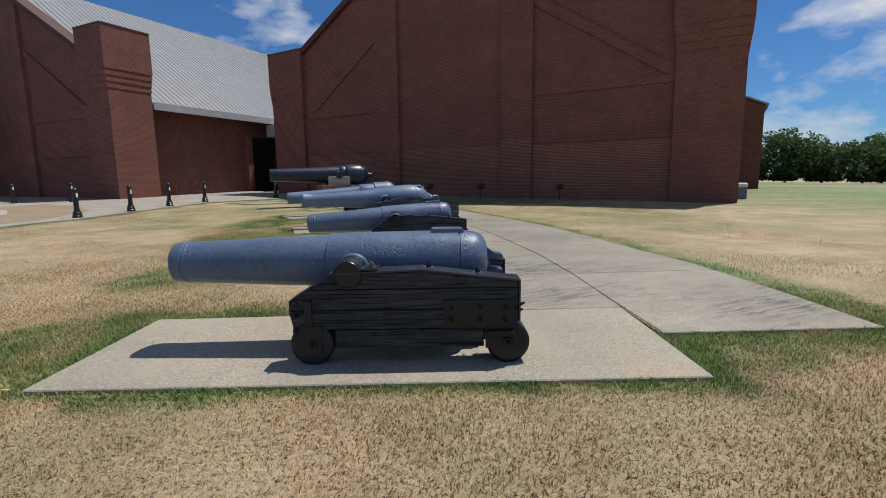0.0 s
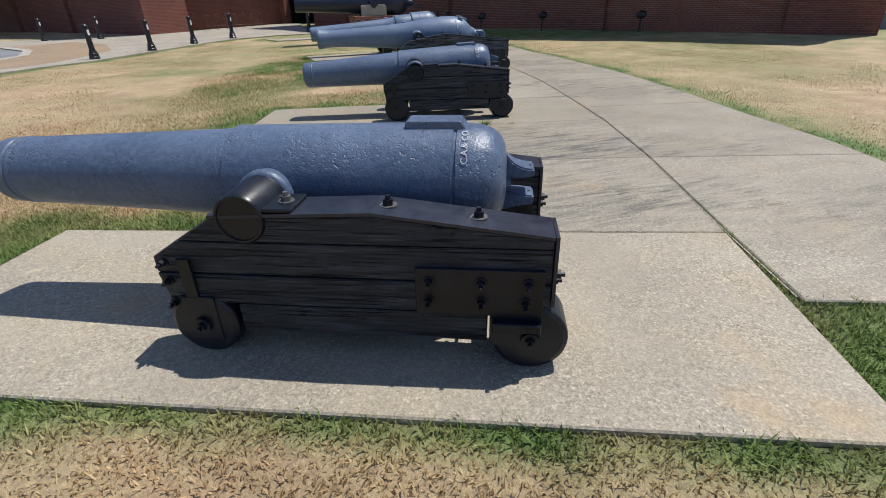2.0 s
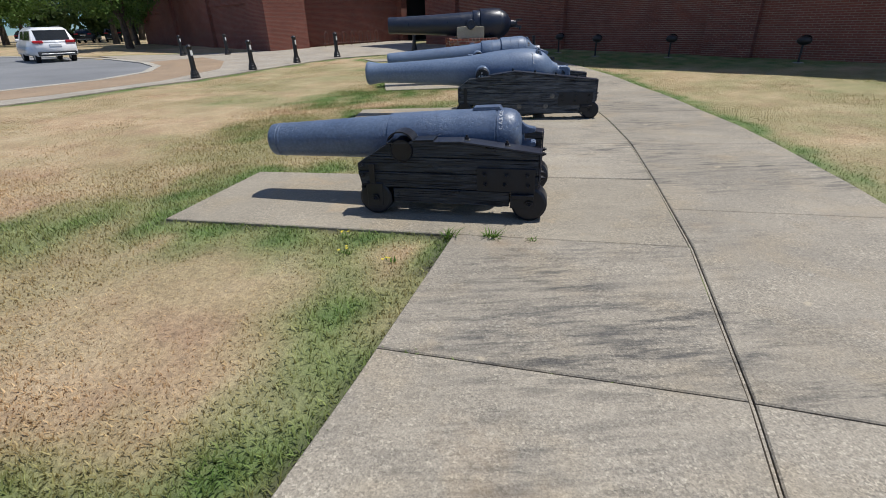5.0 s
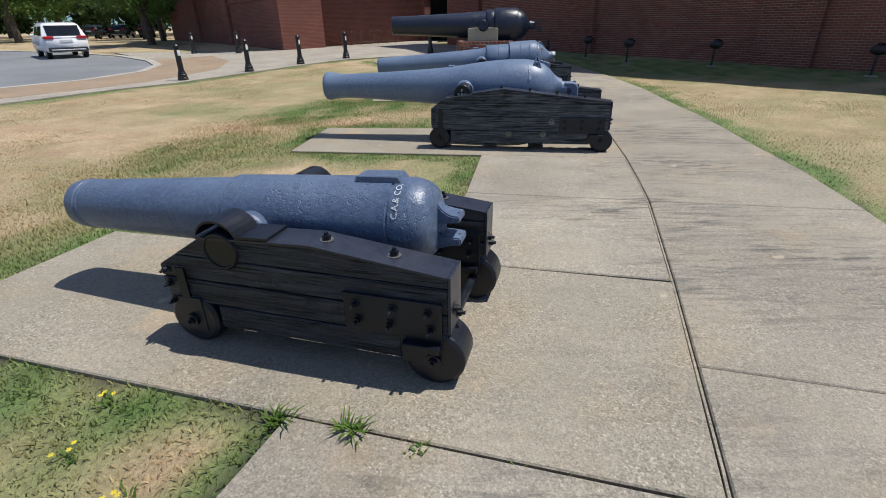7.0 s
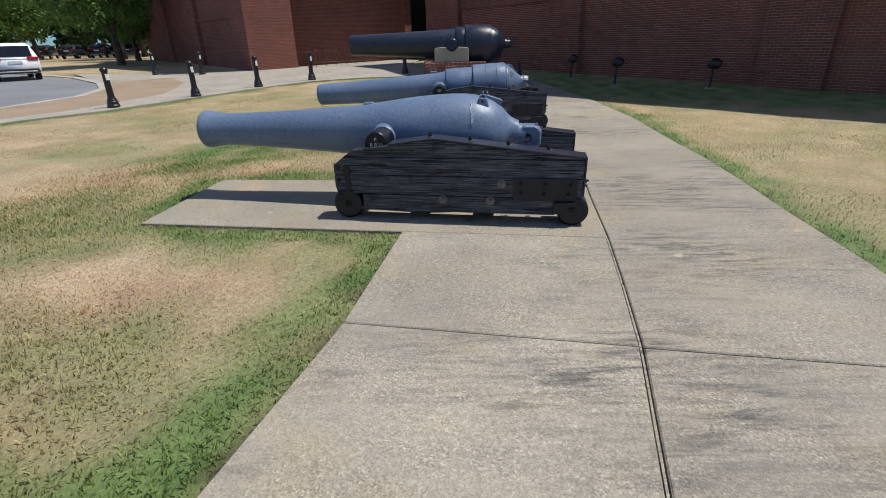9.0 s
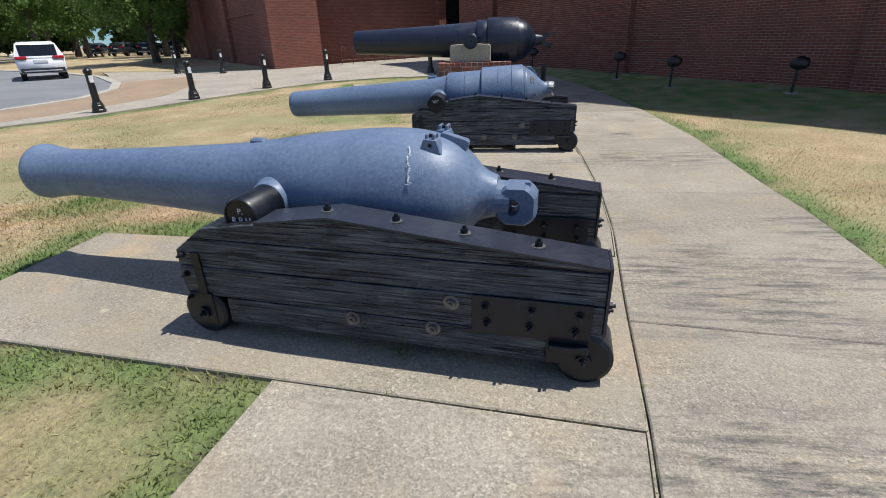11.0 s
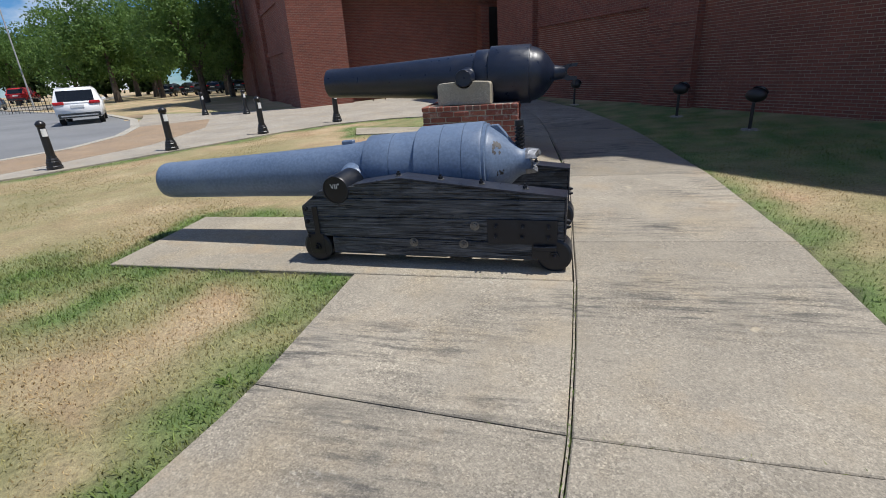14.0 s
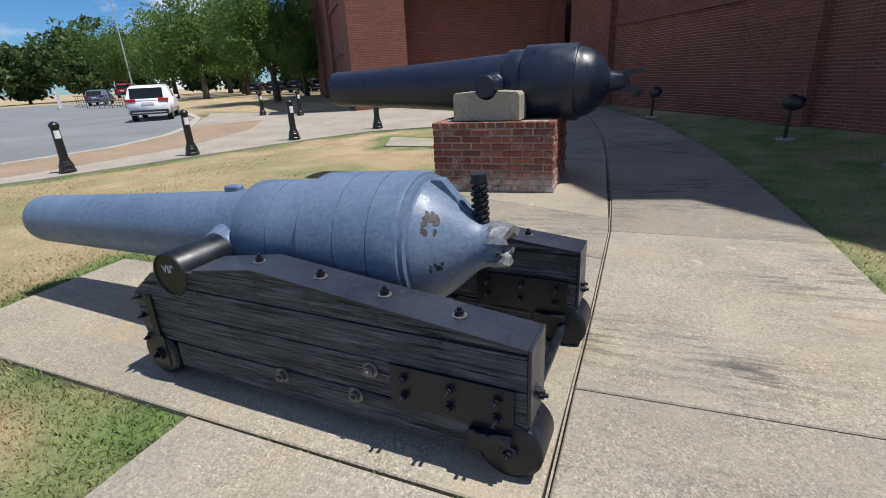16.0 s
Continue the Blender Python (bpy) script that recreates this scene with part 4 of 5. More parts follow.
W3, W4 = 1.3, 1.24
make_truck_carriage_large(G3, 13, "long black weathered plank gun carriage on iron trucks", W3)
prof3 = [(u + 0.04, r * 1.03) for u, r in [(3.2, 0), (3.2, 0.11), (3.735, 0.115), (3.745, 0.125), (3.745, 0.17), (3.73, 0.184)] + flow([(3.70, 0.187), (3.58, 0.168), (3.42, 0.158), (2.9, 0.18), (2.4, 0.21), (2.05, 0.236), (1.8, 0.266), (1.5, 0.307), (1.2, 0.334), (0.98, 0.338), (0.82, 0.318), (0.70, 0.275), (0.62, 0.215), (0.56, 0.152), (0.51, 0.12)], 5) + [(0.46, 0.1), (0.46, 0.0)]]
g3 = barrel(G3, prof3, (-0.65, 0.70), 0.0, 0, M_GUN_SMOOTH, "smooth blue-grey bottle-shaped naval gun in a black carriage")
trunnions(g3, 1.75, 0.104, 0.575, -0.015, M_IRON, 0.30, M_GUN_SMOOTH, [("P.", 0.045, 0.03), ("R.B.H", 0.05, -0.02)])
bm = bmesh.new()
lathe(bm, [(0.62, 0.0), (0.62, 0.14), (0.56, 0.116), (0.50, 0.104), (0.43, 0.096), (0.425, 0.0)], 24, Matrix.Translation((0, 0, -0.025)))
seg_h = 28
outer, rim, inner = [], [], []
for k in range(seg_h):
    a = 2 * math.pi * k / seg_h
    c, s = math.cos(a), math.sin(a)
    m_r = 1.0 / max(abs(c), abs(s), (abs(c) + abs(s)) / 1.55)
    outer.append((0.395 + c * m_r * 0.112, -0.045 + s * m_r * 0.112))
    rim.append((0.395 + c * m_r * 0.098, -0.045 + s * m_r * 0.098))
    inner.append((0.418 + c * 0.047, -0.05 + s * 0.047))
rings_c = [[bm.verts.new((x, y, z)) for x, z in pts] for pts, y in ((inner, -0.085), (rim, -0.085), (outer, -0.066), (outer, 0.066), (rim, 0.085), (inner, 0.085))]
for p, q in zip(rings_c, rings_c[1:] + rings_c[:1]):
    for k in range(seg_h):
        j2 = (k + 1) % seg_h
        bm.faces.new((p[k], p[j2], q[j2], q[k]))
bmesh.ops.recalc_face_normals(bm, faces=bm.faces)
casc = part("cascabel_block", bm, M_GUN_SMOOTH, g3, "pierced and chamfered iron cascabel block")
bm = bmesh.new()
rod(bm, (0.555, 0.03, 0.06), (0.545, 0.036, 0.098), 0.03, seg=20)
part("screw_hole", bm, M_HOLE_SHADE, casc)
bm = bmesh.new()
rod(bm, (0.335, 0.01, 0.055), (0.335, 0.01, 0.078), 0.017, seg=14)
part("stud", bm, M_GUN_SMOOTH, casc)
for y in (0.135, -0.135):
    bm = bmesh.new()
    u, top = 0.835, math.sqrt(0.336 ** 2 - y * y) - 0.012
    prism(bm, [(u - 0.062, top - 0.05), (u + 0.062, top - 0.03), (u + 0.034, top + 0.035), (u - 0.034, top + 0.03)], y - 0.042, y + 0.042, 0.006)
    for dx in (-0.028, 0.012):
        box(bm, u + dx, u + dx + 0.016, y - 0.036, y + 0.036, top + 0.02, top + 0.058, bevel=0.005)
    lug = part("sight_lug", bm, M_GUN_SMOOTH, g3, "eared cast-iron sight lug")
    bm = bmesh.new()
    side = 1 if y > 0 else -1
    rod(bm, (u, y + side * 0.038, top + 0.0), (u, y + side * 0.0435, top + 0.0), 0.011, seg=12)
    part("screw_hole", bm, M_HOLE_SHADE, lug)
    bm = bmesh.new()
    rod(bm, (u - 0.03, y, top + 0.044), (u + 0.03, y, top + 0.044), 0.009, seg=10)
    part("pin", bm, M_IRON, lug)
bm = bmesh.new()
prism(bm, [(0.83, 0.28), (0.815, 0.332), (0.80, 0.336), (0.672, 0.298), (0.66, 0.284), (0.69, 0.20)], -0.026, 0.026, 0.004)
part("sight_wedge", bm, M_GUN_SMOOTH, g3, "wedge-shaped rear sight seat")
bm = bmesh.new()
box(bm, 1.92, 2.02, -0.03, 0.03, 0.2, 0.275, bevel=0.012)
part("front_sight_lug", bm, M_GUN_SMOOTH, g3)
bm = bmesh.new()
rc = random.Random(19)
for k in range(24):
    a = radians(56 - k * 1.5)
    q = Matrix.Translation((0.94 - 0.0012 * k + rc.uniform(-0.010, 0.010), math.cos(a) * 0.3492, math.sin(a) * 0.3492)) @ Matrix.Rotation(a, 4, "X") @ Matrix.Rotation(rc.uniform(0, 3.1), 4, "Y")
    box(bm, -0.0022, 0.0022, -0.002, 0.0012, -rc.uniform(0.003, 0.011), rc.uniform(0.003, 0.011), q)
part("lettering", bm, M_CHALK, g3, "worn illegible chalky marks")
bm = bmesh.new()
rod(bm, (0.80, -0.08, -0.43), (0.33, -0.11, -0.45), 0.017, seg=14)
prism(bm, [(0.80, -0.50), (0.80, -0.36), (0.66, -0.36), (0.58, -0.44), (0.58, -0.50)], -0.08, 0.09, 0.006)
part("elevating_bar", bm, M_IRON, g3)

make_truck_carriage_large(G4, 14, "long black weathered plank gun carriage with bare bolt heads", W4)
prof4 = [(3.6, 0), (3.6, 0.09), (4.105, 0.095), (4.115, 0.105), (4.115, 0.165), (4.10, 0.18), (4.06, 0.187), (3.95, 0.19), (3.0, 0.213), (2.2, 0.24), (1.90, 0.258), (1.80, 0.272), (1.775, 0.28), (1.77, 0.305), (1.76, 0.312), (1.52, 0.314), (1.519, 0.306), (1.515, 0.306), (1.514, 0.314), (1.29, 0.316), (1.285, 0.312), (1.28, 0.345), (1.27, 0.354),
         (1.05, 0.356), (1.049, 0.348), (1.045, 0.348), (1.044, 0.356), (0.86, 0.358), (0.859, 0.350), (0.855, 0.350), (0.854, 0.358), (0.72, 0.358), (0.70, 0.35), (0.695, 0.337), (0.665, 0.337), (0.66, 0.33), (0.655, 0.318)] + flow([(0.64, 0.316), (0.585, 0.288), (0.50, 0.235), (0.42, 0.178), (0.36, 0.138), (0.31, 0.116), (0.27, 0.108)], 4) + [(0.235, 0.1), (0.235, 0.0)]
prof4 = [(u - 0.085 * max(0, min(1, (u - 0.3) / 0.4)) + 0.095 * max(0, min(1, (u - 1.9) / 2)), r) for u, r in prof4]
g4 = barrel(G4, prof4, (-0.62, 0.768), -2.5, 0, M_GUN_SMOOTH, "blue-grey double-banded rifled gun with a broken cascabel")
trunnions(g4, 1.80, 0.122, 0.625, -0.045, M_IRON, 0.28, M_GUN_SMOOTH, [("VII\"", 0.06, 0.03)])
rg = random.Random(44)
for lo, hi, tip in ((20, 165, 0.175), (205, 330, 0.195)):
    bm = bmesh.new()
    n_a = 9
    rings = []
    for u, ro, ri in ((0.285, 0.109, 0.05), (0.255, 0.112, 0.05), (0.23, 0.108, 0.055), (tip, 0.10, 0.062)):
        ring = []
        for q in range(n_a):
            a = radians(lo + (hi - lo) * q / (n_a - 1))
            jag = rg.uniform(-0.022, 0.022) if u < 0.24 else 0.0
            ring.append((bm.verts.new((u + jag, math.cos(a) * ro, math.sin(a) * ro)), bm.verts.new((u + jag * 0.6, math.cos(a) * ri, math.sin(a) * ri))))
        rings.append(ring)
    for p, q in zip(rings, rings[1:]):
        for k in range(n_a - 1):
            bm.faces.new((p[k][0], p[k + 1][0], q[k + 1][0], q[k][0]))
            bm.faces.new((p[k][1], q[k][1], q[k + 1][1], p[k + 1][1]))
        for k in (0, n_a - 1):
            bm.faces.new((p[k][0], q[k][0], q[k][1], p[k][1]))
    for k in range(n_a - 1):
        bm.faces.new((rings[-1][k][0], rings[-1][k + 1][0], rings[-1][k + 1][1], rings[-1][k][1]))
    bmesh.ops.recalc_face_normals(bm, faces=bm.faces)
    part("broken_jaw", bm, M_BARE, g4, "jagged bare-metal stump of the broken cascabel")
bm = bmesh.new()
for k in range(60):
    a0, a1 = k * 0.85, (k + 1) * 0.85
    rod(bm, (0.325 + math.cos(a0) * 0.034, math.sin(a0) * 0.034, 0.075 + k * 0.0039), (0.325 + math.cos(a1) * 0.034, math.sin(a1) * 0.034, 0.075 + (k + 1) * 0.0039), 0.011, seg=6)
rod(bm, (0.325, 0, 0.0), (0.325, 0, 0.325), 0.03, seg=18)
rod(bm, (0.325, 0, 0.305), (0.325, 0, 0.345), 0.038, seg=18)
part("elevating_screw", bm, M_IRON, g4, "black threaded elevating screw", smooth=False)
bm = bmesh.new()
box(bm, 1.86, 1.98, -0.03, 0.03, 0.23, 0.285, bevel=0.01)
part("front_sight_lug", bm, M_GUN_SMOOTH, g4)
bm = bmesh.new()
prism(bm, [(0.56, 0.22), (0.565, 0.325), (0.50, 0.325), (0.44, 0.25), (0.38, 0.15), (0.37, 0.06), (0.42, 0.08)], -0.03, 0.03, 0.006)
part("sight_bracket", bm, M_GUN_SMOOTH, g4)
for a, w, u in ((42, 0.05, 0.505), (30, 0.03, 0.50), (-8, 0.024, 0.47)):
    bm = bmesh.new()
    for k in range(7):
        b = radians(a + rg.uniform(-5, 5))
        uu = u + rg.uniform(-0.03, 0.03)
        rr = float(np.interp(uu, [0.39, 0.457, 0.525, 0.555], [0.178, 0.235, 0.288, 0.316])) + 0.001
        q = Matrix.Translation((uu, math.cos(b) * rr, math.sin(b) * rr)) @ Vector((-0.55, math.cos(b), math.sin(b))).to_track_quat("Z", "X").to_matrix().to_4x4()
        bmesh.ops.create_circle(bm, cap_ends=True, segments=7, radius=w * rg.uniform(0.3, 0.6), matrix=q @ Matrix.Rotation(rg.uniform(0, 6), 4, "Z"))
    part("chipped_paint", bm, M_CHIP, g4, "brown chip where the paint has flaked")

prof5 = [(3.1, 0), (3.1, 0.12), (3.70, 0.125), (3.71, 0.14), (3.71, 0.235), (3.70, 0.25), (3.66, 0.258), (3.4, 0.262), (2.4, 0.305), (1.5, 0.352), (1.0, 0.383), (0.87, 0.39), (0.865, 0.41), (0.855, 0.425), (0.845, 0.43), (0.64, 0.432), (0.625, 0.428), (0.62, 0.46), (0.61, 0.472), (0.60, 0.476),
         (-0.04, 0.476), (-0.055, 0.47), (-0.06, 0.44), (-0.075, 0.435)] + flow([(-0.09, 0.43), (-0.16, 0.41), (-0.26, 0.355), (-0.35, 0.26), (-0.41, 0.165), (-0.45, 0.12), (-0.50, 0.105)], 4) + [(-0.56, 0.1), (-0.56, 0.0)]
g5 = barrel(G5, prof5, (-0.75, 1.285), 0.5, 0, M_GUN_BLACK, "huge black banded rifled cannon on a brick plinth")
trunnions(g5, 0.96, 0.135, 0.76, -0.0, M_GUN_BLACK, 0.40)
bm = bmesh.new()
rod(bm, (-0.44, 0, 0), (-0.62, 0, 0), 0.125, 0.10, 20)
arc = [(-0.72 + 0.075 * math.cos(radians(a)), 0.01 + 0.075 * math.sin(radians(a))) for a in range(100, -101, -20)]
prism(bm, [(-0.82, 0.14), (-0.80, 0.085)] + arc + [(-0.80, -0.065), (-0.82, -0.12), (-0.66, -0.13), (-0.58, -0.105), (-0.58, 0.105), (-0.66, 0.13)], -0.06, 0.06)
rod(bm, (-0.77, 0, -0.10), (-0.77, 0, -0.19), 0.032, seg=12)
part("cascabel_jaw", bm, M_GUN_BLACK, g5)

# ---- brick plinth with stone saddles ----
PW, PD, PH = 1.58, 1.40, 0.88
plinth = thing("brick_plinth", G5 @ Matrix.Translation((0.08, 0, 0)) @ Matrix.Rotation(radians(4.5), 4, "Z"), "old red brick plinth with pale lime mortar", "plinth")
bm = bmesh.new()
box(bm, 0.012, PW - 0.012, -PD + 0.012, -0.011, -0.05, PH - 0.012)
part("mortar_core", bm, M_MORTAR, plinth)
BRICK = {}


def brick_mesh(lx, ly, lz, mat=None, bev=0.01):
    key = (round(lx, 3), round(ly, 3), round(lz, 3))
    if key not in BRICK:
        b = bmesh.new()
        box(b, -lx / 2, lx / 2, -ly / 2, ly / 2, -lz / 2, lz / 2, bevel=bev)
        me = bpy.data.meshes.new("brick")
        b.to_mesh(me)
        b.free()
        me.materials.append(mat or M_OLDBRICK)
        BRICK[key] = me
    return BRICK[key]


def lay(me, at, parent, turn=0.0, wob=0.0):
    ob = new("brick", me)
    ob.parent = parent
    ob.matrix_local = Matrix.Translation(at) @ Matrix.Rotation(turn, 4, "Z") @ Matrix.Rotation(wob, 4, "Y")
    return ob


rb = random.Random(8)
ROWS_B, CH = 10, 0.088
for row in range(ROWS_B):
    z = CH * (row + 0.5)
    head = row == ROWS_B - 1
    for length, place in ((PW, lambda s: (s, 0)), (PW, lambda s: (s, 1)), (PD, lambda s: (s, 2)), (PD, lambda s: (s, 3))):
        pitch = 0.122 if head else 0.2455
        n = max(int(round(length / pitch)), 1)
        pitch = length / n
        shift = 0 if head else (0.5 if row % 2 else 0)
        spots = [(i + 0.5 + shift) * pitch for i in range(n - (1 if shift else 0))]
        sizes = [pitch] * len(spots)
        if shift:
            spots, sizes = [pitch * 0.25] + spots + [length - pitch * 0.25], [pitch / 2] + sizes + [pitch / 2]
        for s, w in zip(spots, sizes):
            _, face = place(s)
            if face > 1 and (s < 0.11 or s > length - 0.11) and not head:
                continue
            out = rb.uniform(-0.006, 0.008)
            me = brick_mesh(w - rb.choice((0.012, 0.016, 0.021)), 0.1, CH - rb.choice((0.012, 0.016)))
            at, turn = {0: ((s, -0.05 + out, z), 0), 1: ((s, -PD + 0.05 - out, z), 0), 2: ((0.05 - out, -s, z), radians(90)), 3: ((PW - 0.05 + out, -s, z), radians(90))}[face]
            lay(me, at, plinth, turn, rb.uniform(-0.01, 0.01))
for y in (-0.2, -PD + 0.2):
    bm = bmesh.new()
    pts = [(0.53, PH), (1.41, PH), (1.41, PH + 0.31), (1.38, PH + 0.345), (1.10, PH + 0.36)]
    pts += [(0.96 + 0.15 * math.cos(a), PH + 0.405 + 0.15 * math.sin(a)) for a in [math.radians(-20 - k * 14) for k in range(11)]]
    pts += [(0.82, PH + 0.36), (0.56, PH + 0.345), (0.53, PH + 0.31)]
    prism(bm, pts, y - 0.16, y + 0.16, 0.008)
    s = link_mesh("stone_saddle", bm, M_SADDLE)
    s.matrix_world = G5
    tagged(s, "rough cast-stone saddle block under the trunnion", "saddle block", "saddles of the brick plinth")

straps = ((-0.08, 1.04), (-0.85, 1.04))
for yc, u in straps:
    bm = bmesh.new()
    arc = [(u + 0.005 - 0.115 * math.cos(radians(a)), 0.585 + 0.108 * math.sin(radians(a))) for a in range(20, 172, 14)]
    arc = [(u - 0.27, 0.632), (u - 0.125, 0.626)] + arc
    rows_s = [[bm.verts.new((x, yc + s, z + h)) for s, h in ((-0.085, 0), (0.085, 0), (0.085, 0.012), (-0.085, 0.012))] for x, z in arc]
    for p, q in zip(rows_s, rows_s[1:]):
        for k in range(4):
            j = (k + 1) % 4
            bm.faces.new((p[k], p[j], q[j], q[k]))
    bm.faces.new(rows_s[0])
    bm.faces.new(rows_s[-1][::-1])
    bmesh.ops.recalc_face_normals(bm, faces=bm.faces)
    strap = link_mesh("trunnion_strap", bm, M_IRON)
    strap.matrix_world = G2
    tagged(strap, "arched black iron strap lying loose over the trunnion", "strap", "loose straps of the second carriage")


# ---- brick halls ----
WU, WV = Vector((-0.857, 0.515, 0)).normalized(), Vector((0.515, 0.857, 0)).normalized()


def wall_pose(origin, WU=WU, WV=WV):
    """x along the facade to the visitor's left, y out of the wall towards the lawn, z up."""
    m = Matrix((( WU.x, -WV.x, 0, origin[0]), (WU.y, -WV.y, 0, origin[1]), (0, 0, 1, 0.0), (0, 0, 0, 1)))
    return m


def brick_box(bm, s0, s1, y0, y1, z0, z1):
    box(bm, s0, s1, y0, y1, z0, z1)


def slope_band(bm, a, b, half, y0, y1):
    (s0, z0), (s1, z1) = a, b
    d = Vector((s1 - s0, z1 - z0)).normalized()
    n = Vector((-d.y, d.x)) * half
    prism(bm, [(s0 - n.x, z0 - n.y), (s1 - n.x, z1 - n.y), (s1 + n.x, z1 + n.y), (s0 + n.x, z0 + n.y)], y0, y1)


def corner_pier(hall, s0, s1, y0, y1, high, flare):
    """A square brick pier that steps out in corbels near its top."""
    bm = bmesh.new()
    brick_box(bm, s0, s1, y0, y1, -0.3, high * 0.66)
    part("pier", bm, M_BRICKWALL, hall)
    steps = 4
    for k in range(steps):
        bm = bmesh.new()
        e = flare * (k + 1) / steps
        z = high * 0.66 + k * high * 0.035
        brick_box(bm, s0 - e, s1 + e, y0 - e, y1 + e, z, z + high * 0.035)
        part("corbel_course", bm, M_BRICKWALL, hall)
    bm = bmesh.new()
    brick_box(bm, s0 - flare, s1 + flare, y0 - flare, y1 + flare, high * 0.80, high)
    part("pier_head", bm, M_BRICKWALL, hall)
    bm = bmesh.new()
    box(bm, s0 - flare - 0.03, s1 + flare + 0.03, y0 - flare - 0.03, y1 + flare + 0.03, high, high + 0.09, bevel=0.01)
    part("coping", bm, M_COPING, hall, "dark red coping")


def hall(origin, name, label, length, way=None, wide=27.0, eave=9.0, pitch=0.585, raised=0.0):
    root = thing(name, way or wall_pose(origin), label, "building")
    mid = wide / 2
    apex = eave + pitch * (mid - 3.0)
    bm = bmesh.new()
    prism(bm, [(0.3, -0.3), (wide - 0.3, -0.3), (wide - 0.3, eave - 0.9), (wide - 3, eave), (mid, apex), (3, eave), (0.3, eave - 0.9)], -0.75, -0.22)
    part("gable_wall", bm, M_BRICKWALL, root)
    for s0, s1 in ((8.7, 10.3), (wide - 10.4, wide - 8.8)):
        top = eave + pitch * (min((s0 + s1) / 2, wide - (s0 + s1) / 2) - 3) - 0.3
        bm = bmesh.new()
        brick_box(bm, s0, s1, -0.25, 0.0, -0.3, top)
        part("pilaster", bm, M_BRICKWALL, root)
    for s0, s1 in ((2.5, 8.7), (wide - 8.8, wide - 3.0)):
        for z, h in ((5.2, 0.16), (2.9, 0.10)):
            bm = bmesh.new()
            brick_box(bm, s0, s1, -0.24, -0.13, z - h, z + h)
            part("string_course", bm, M_BRICKWALL, root)
    for a, b in (((2.5, 5.4), (8.7, 9.4)), ((wide - 3.4, 5.4), (wide - 8.8, 9.2))):
        bm = bmesh.new()
        slope_band(bm, a, b, 0.22, -0.24, -0.12)
        part("raking_band", bm, M_BRICKWALL, root)
    # block above the view, added only to lengthen the hall's shadow on the walk
    if raised:
        bm = bmesh.new()
        box(bm, mid - 3.2, mid + 3.2, -0.70, -0.23, eave + 4.0, raised)
        part("gable_parapet", bm, M_BRICKWALL, root)
    # raking coping and roof
    bm = bmesh.new()
    prism(bm, [(2.2, eave - 0.45), (mid, apex), (wide - 2.2, eave - 0.45), (wide - 2.2, eave - 0.1), (mid, apex + 0.38), (2.2, eave - 0.1)], -0.9, 0.03)
    part("raking_coping", bm, M_COPING, root, "dark red gable coping")
    low = 5.9
    for sign in (0, 1):
        e, r0 = (0.04, mid) if sign == 0 else (wide - 0.04, mid)
        bm = bmesh.new()
        prism(bm, [(e, low), (r0, apex + 0.05), (r0, apex + 0.2), (e, low + 0.15)], -length, -0.7)
        roof = part("roof", bm, M_SEAM, root, "grey standing-seam metal roof")
        n = int(length / 0.42)
        for k in range(n):
            bm = bmesh.new()
            y = -0.85 - k * 0.42
            prism(bm, [(e, low + 0.15), (r0, apex + 0.2), (r0, apex + 0.25), (e, low + 0.2)], y - 0.018, y + 0.018)
            part("seam", bm, M_SEAM, roof)
        bm = bmesh.new()
        box(bm, e - 0.05 if sign == 0 else e - 0.06, e + 0.06 if sign == 0 else e + 0.05, -length, -2.6, low - 0.3, low + 0.1)
        part("fascia", bm, M_FASCIA, root)
        s0, s1 = (1.2, 1.6) if sign == 0 else (wide - 1.6, wide - 1.2)
        bm = bmesh.new()
        brick_box(bm, s0, s1, -length, -0.76, -0.3, low + 0.45)
        part("side_wall", bm, M_BRICKWALL, root)
    bm = bmesh.new()
    brick_box(bm, 1, wide - 1, -length - 0.4, -length, -0.3, low)
    part("back_wall", bm, M_BRICKWALL, root)
    return root


main = hall((11.8, 19.05), "museum_hall", "large red brick gabled hall with piers and metal roof", 34.0, raised=16.6)
corner_pier(main, 0.0, 2.5, -2.4, 0.0, 9.3, 0.14)
corner_pier(main, 24.1, 26.9, -2.4, 0.0, 9.3, 0.1)
WEST = wall_pose((-18.7, 27.75), Vector((-0.9, 0.436, 0)).normalized(), Vector((0.436, 0.9, 0)).normalized())
west = hall((-18.7, 27.75), "entrance_hall", "red brick gabled hall with grey standing-seam roof", 30.0, WEST)
corner_pier(west, 0.0, 2.3, -2.5, 0.0, 9.9, 0.13)
def facing_spots(s0, s1, z0, z1):
    out = []
    for row in range(int((z1 - z0) / 0.0677)):
        z = z0 + (row + 0.5) * 0.0677
        s = s0 - (0.1065 if row % 2 else 0.0)
        while s < s1 - 0.02:
            a, b = max(s, s0), min(s + 0.213, s1)
            if b - a > 0.04:
                out.append(((a + b) / 2, b - a, z))
            s += 0.213
    return out


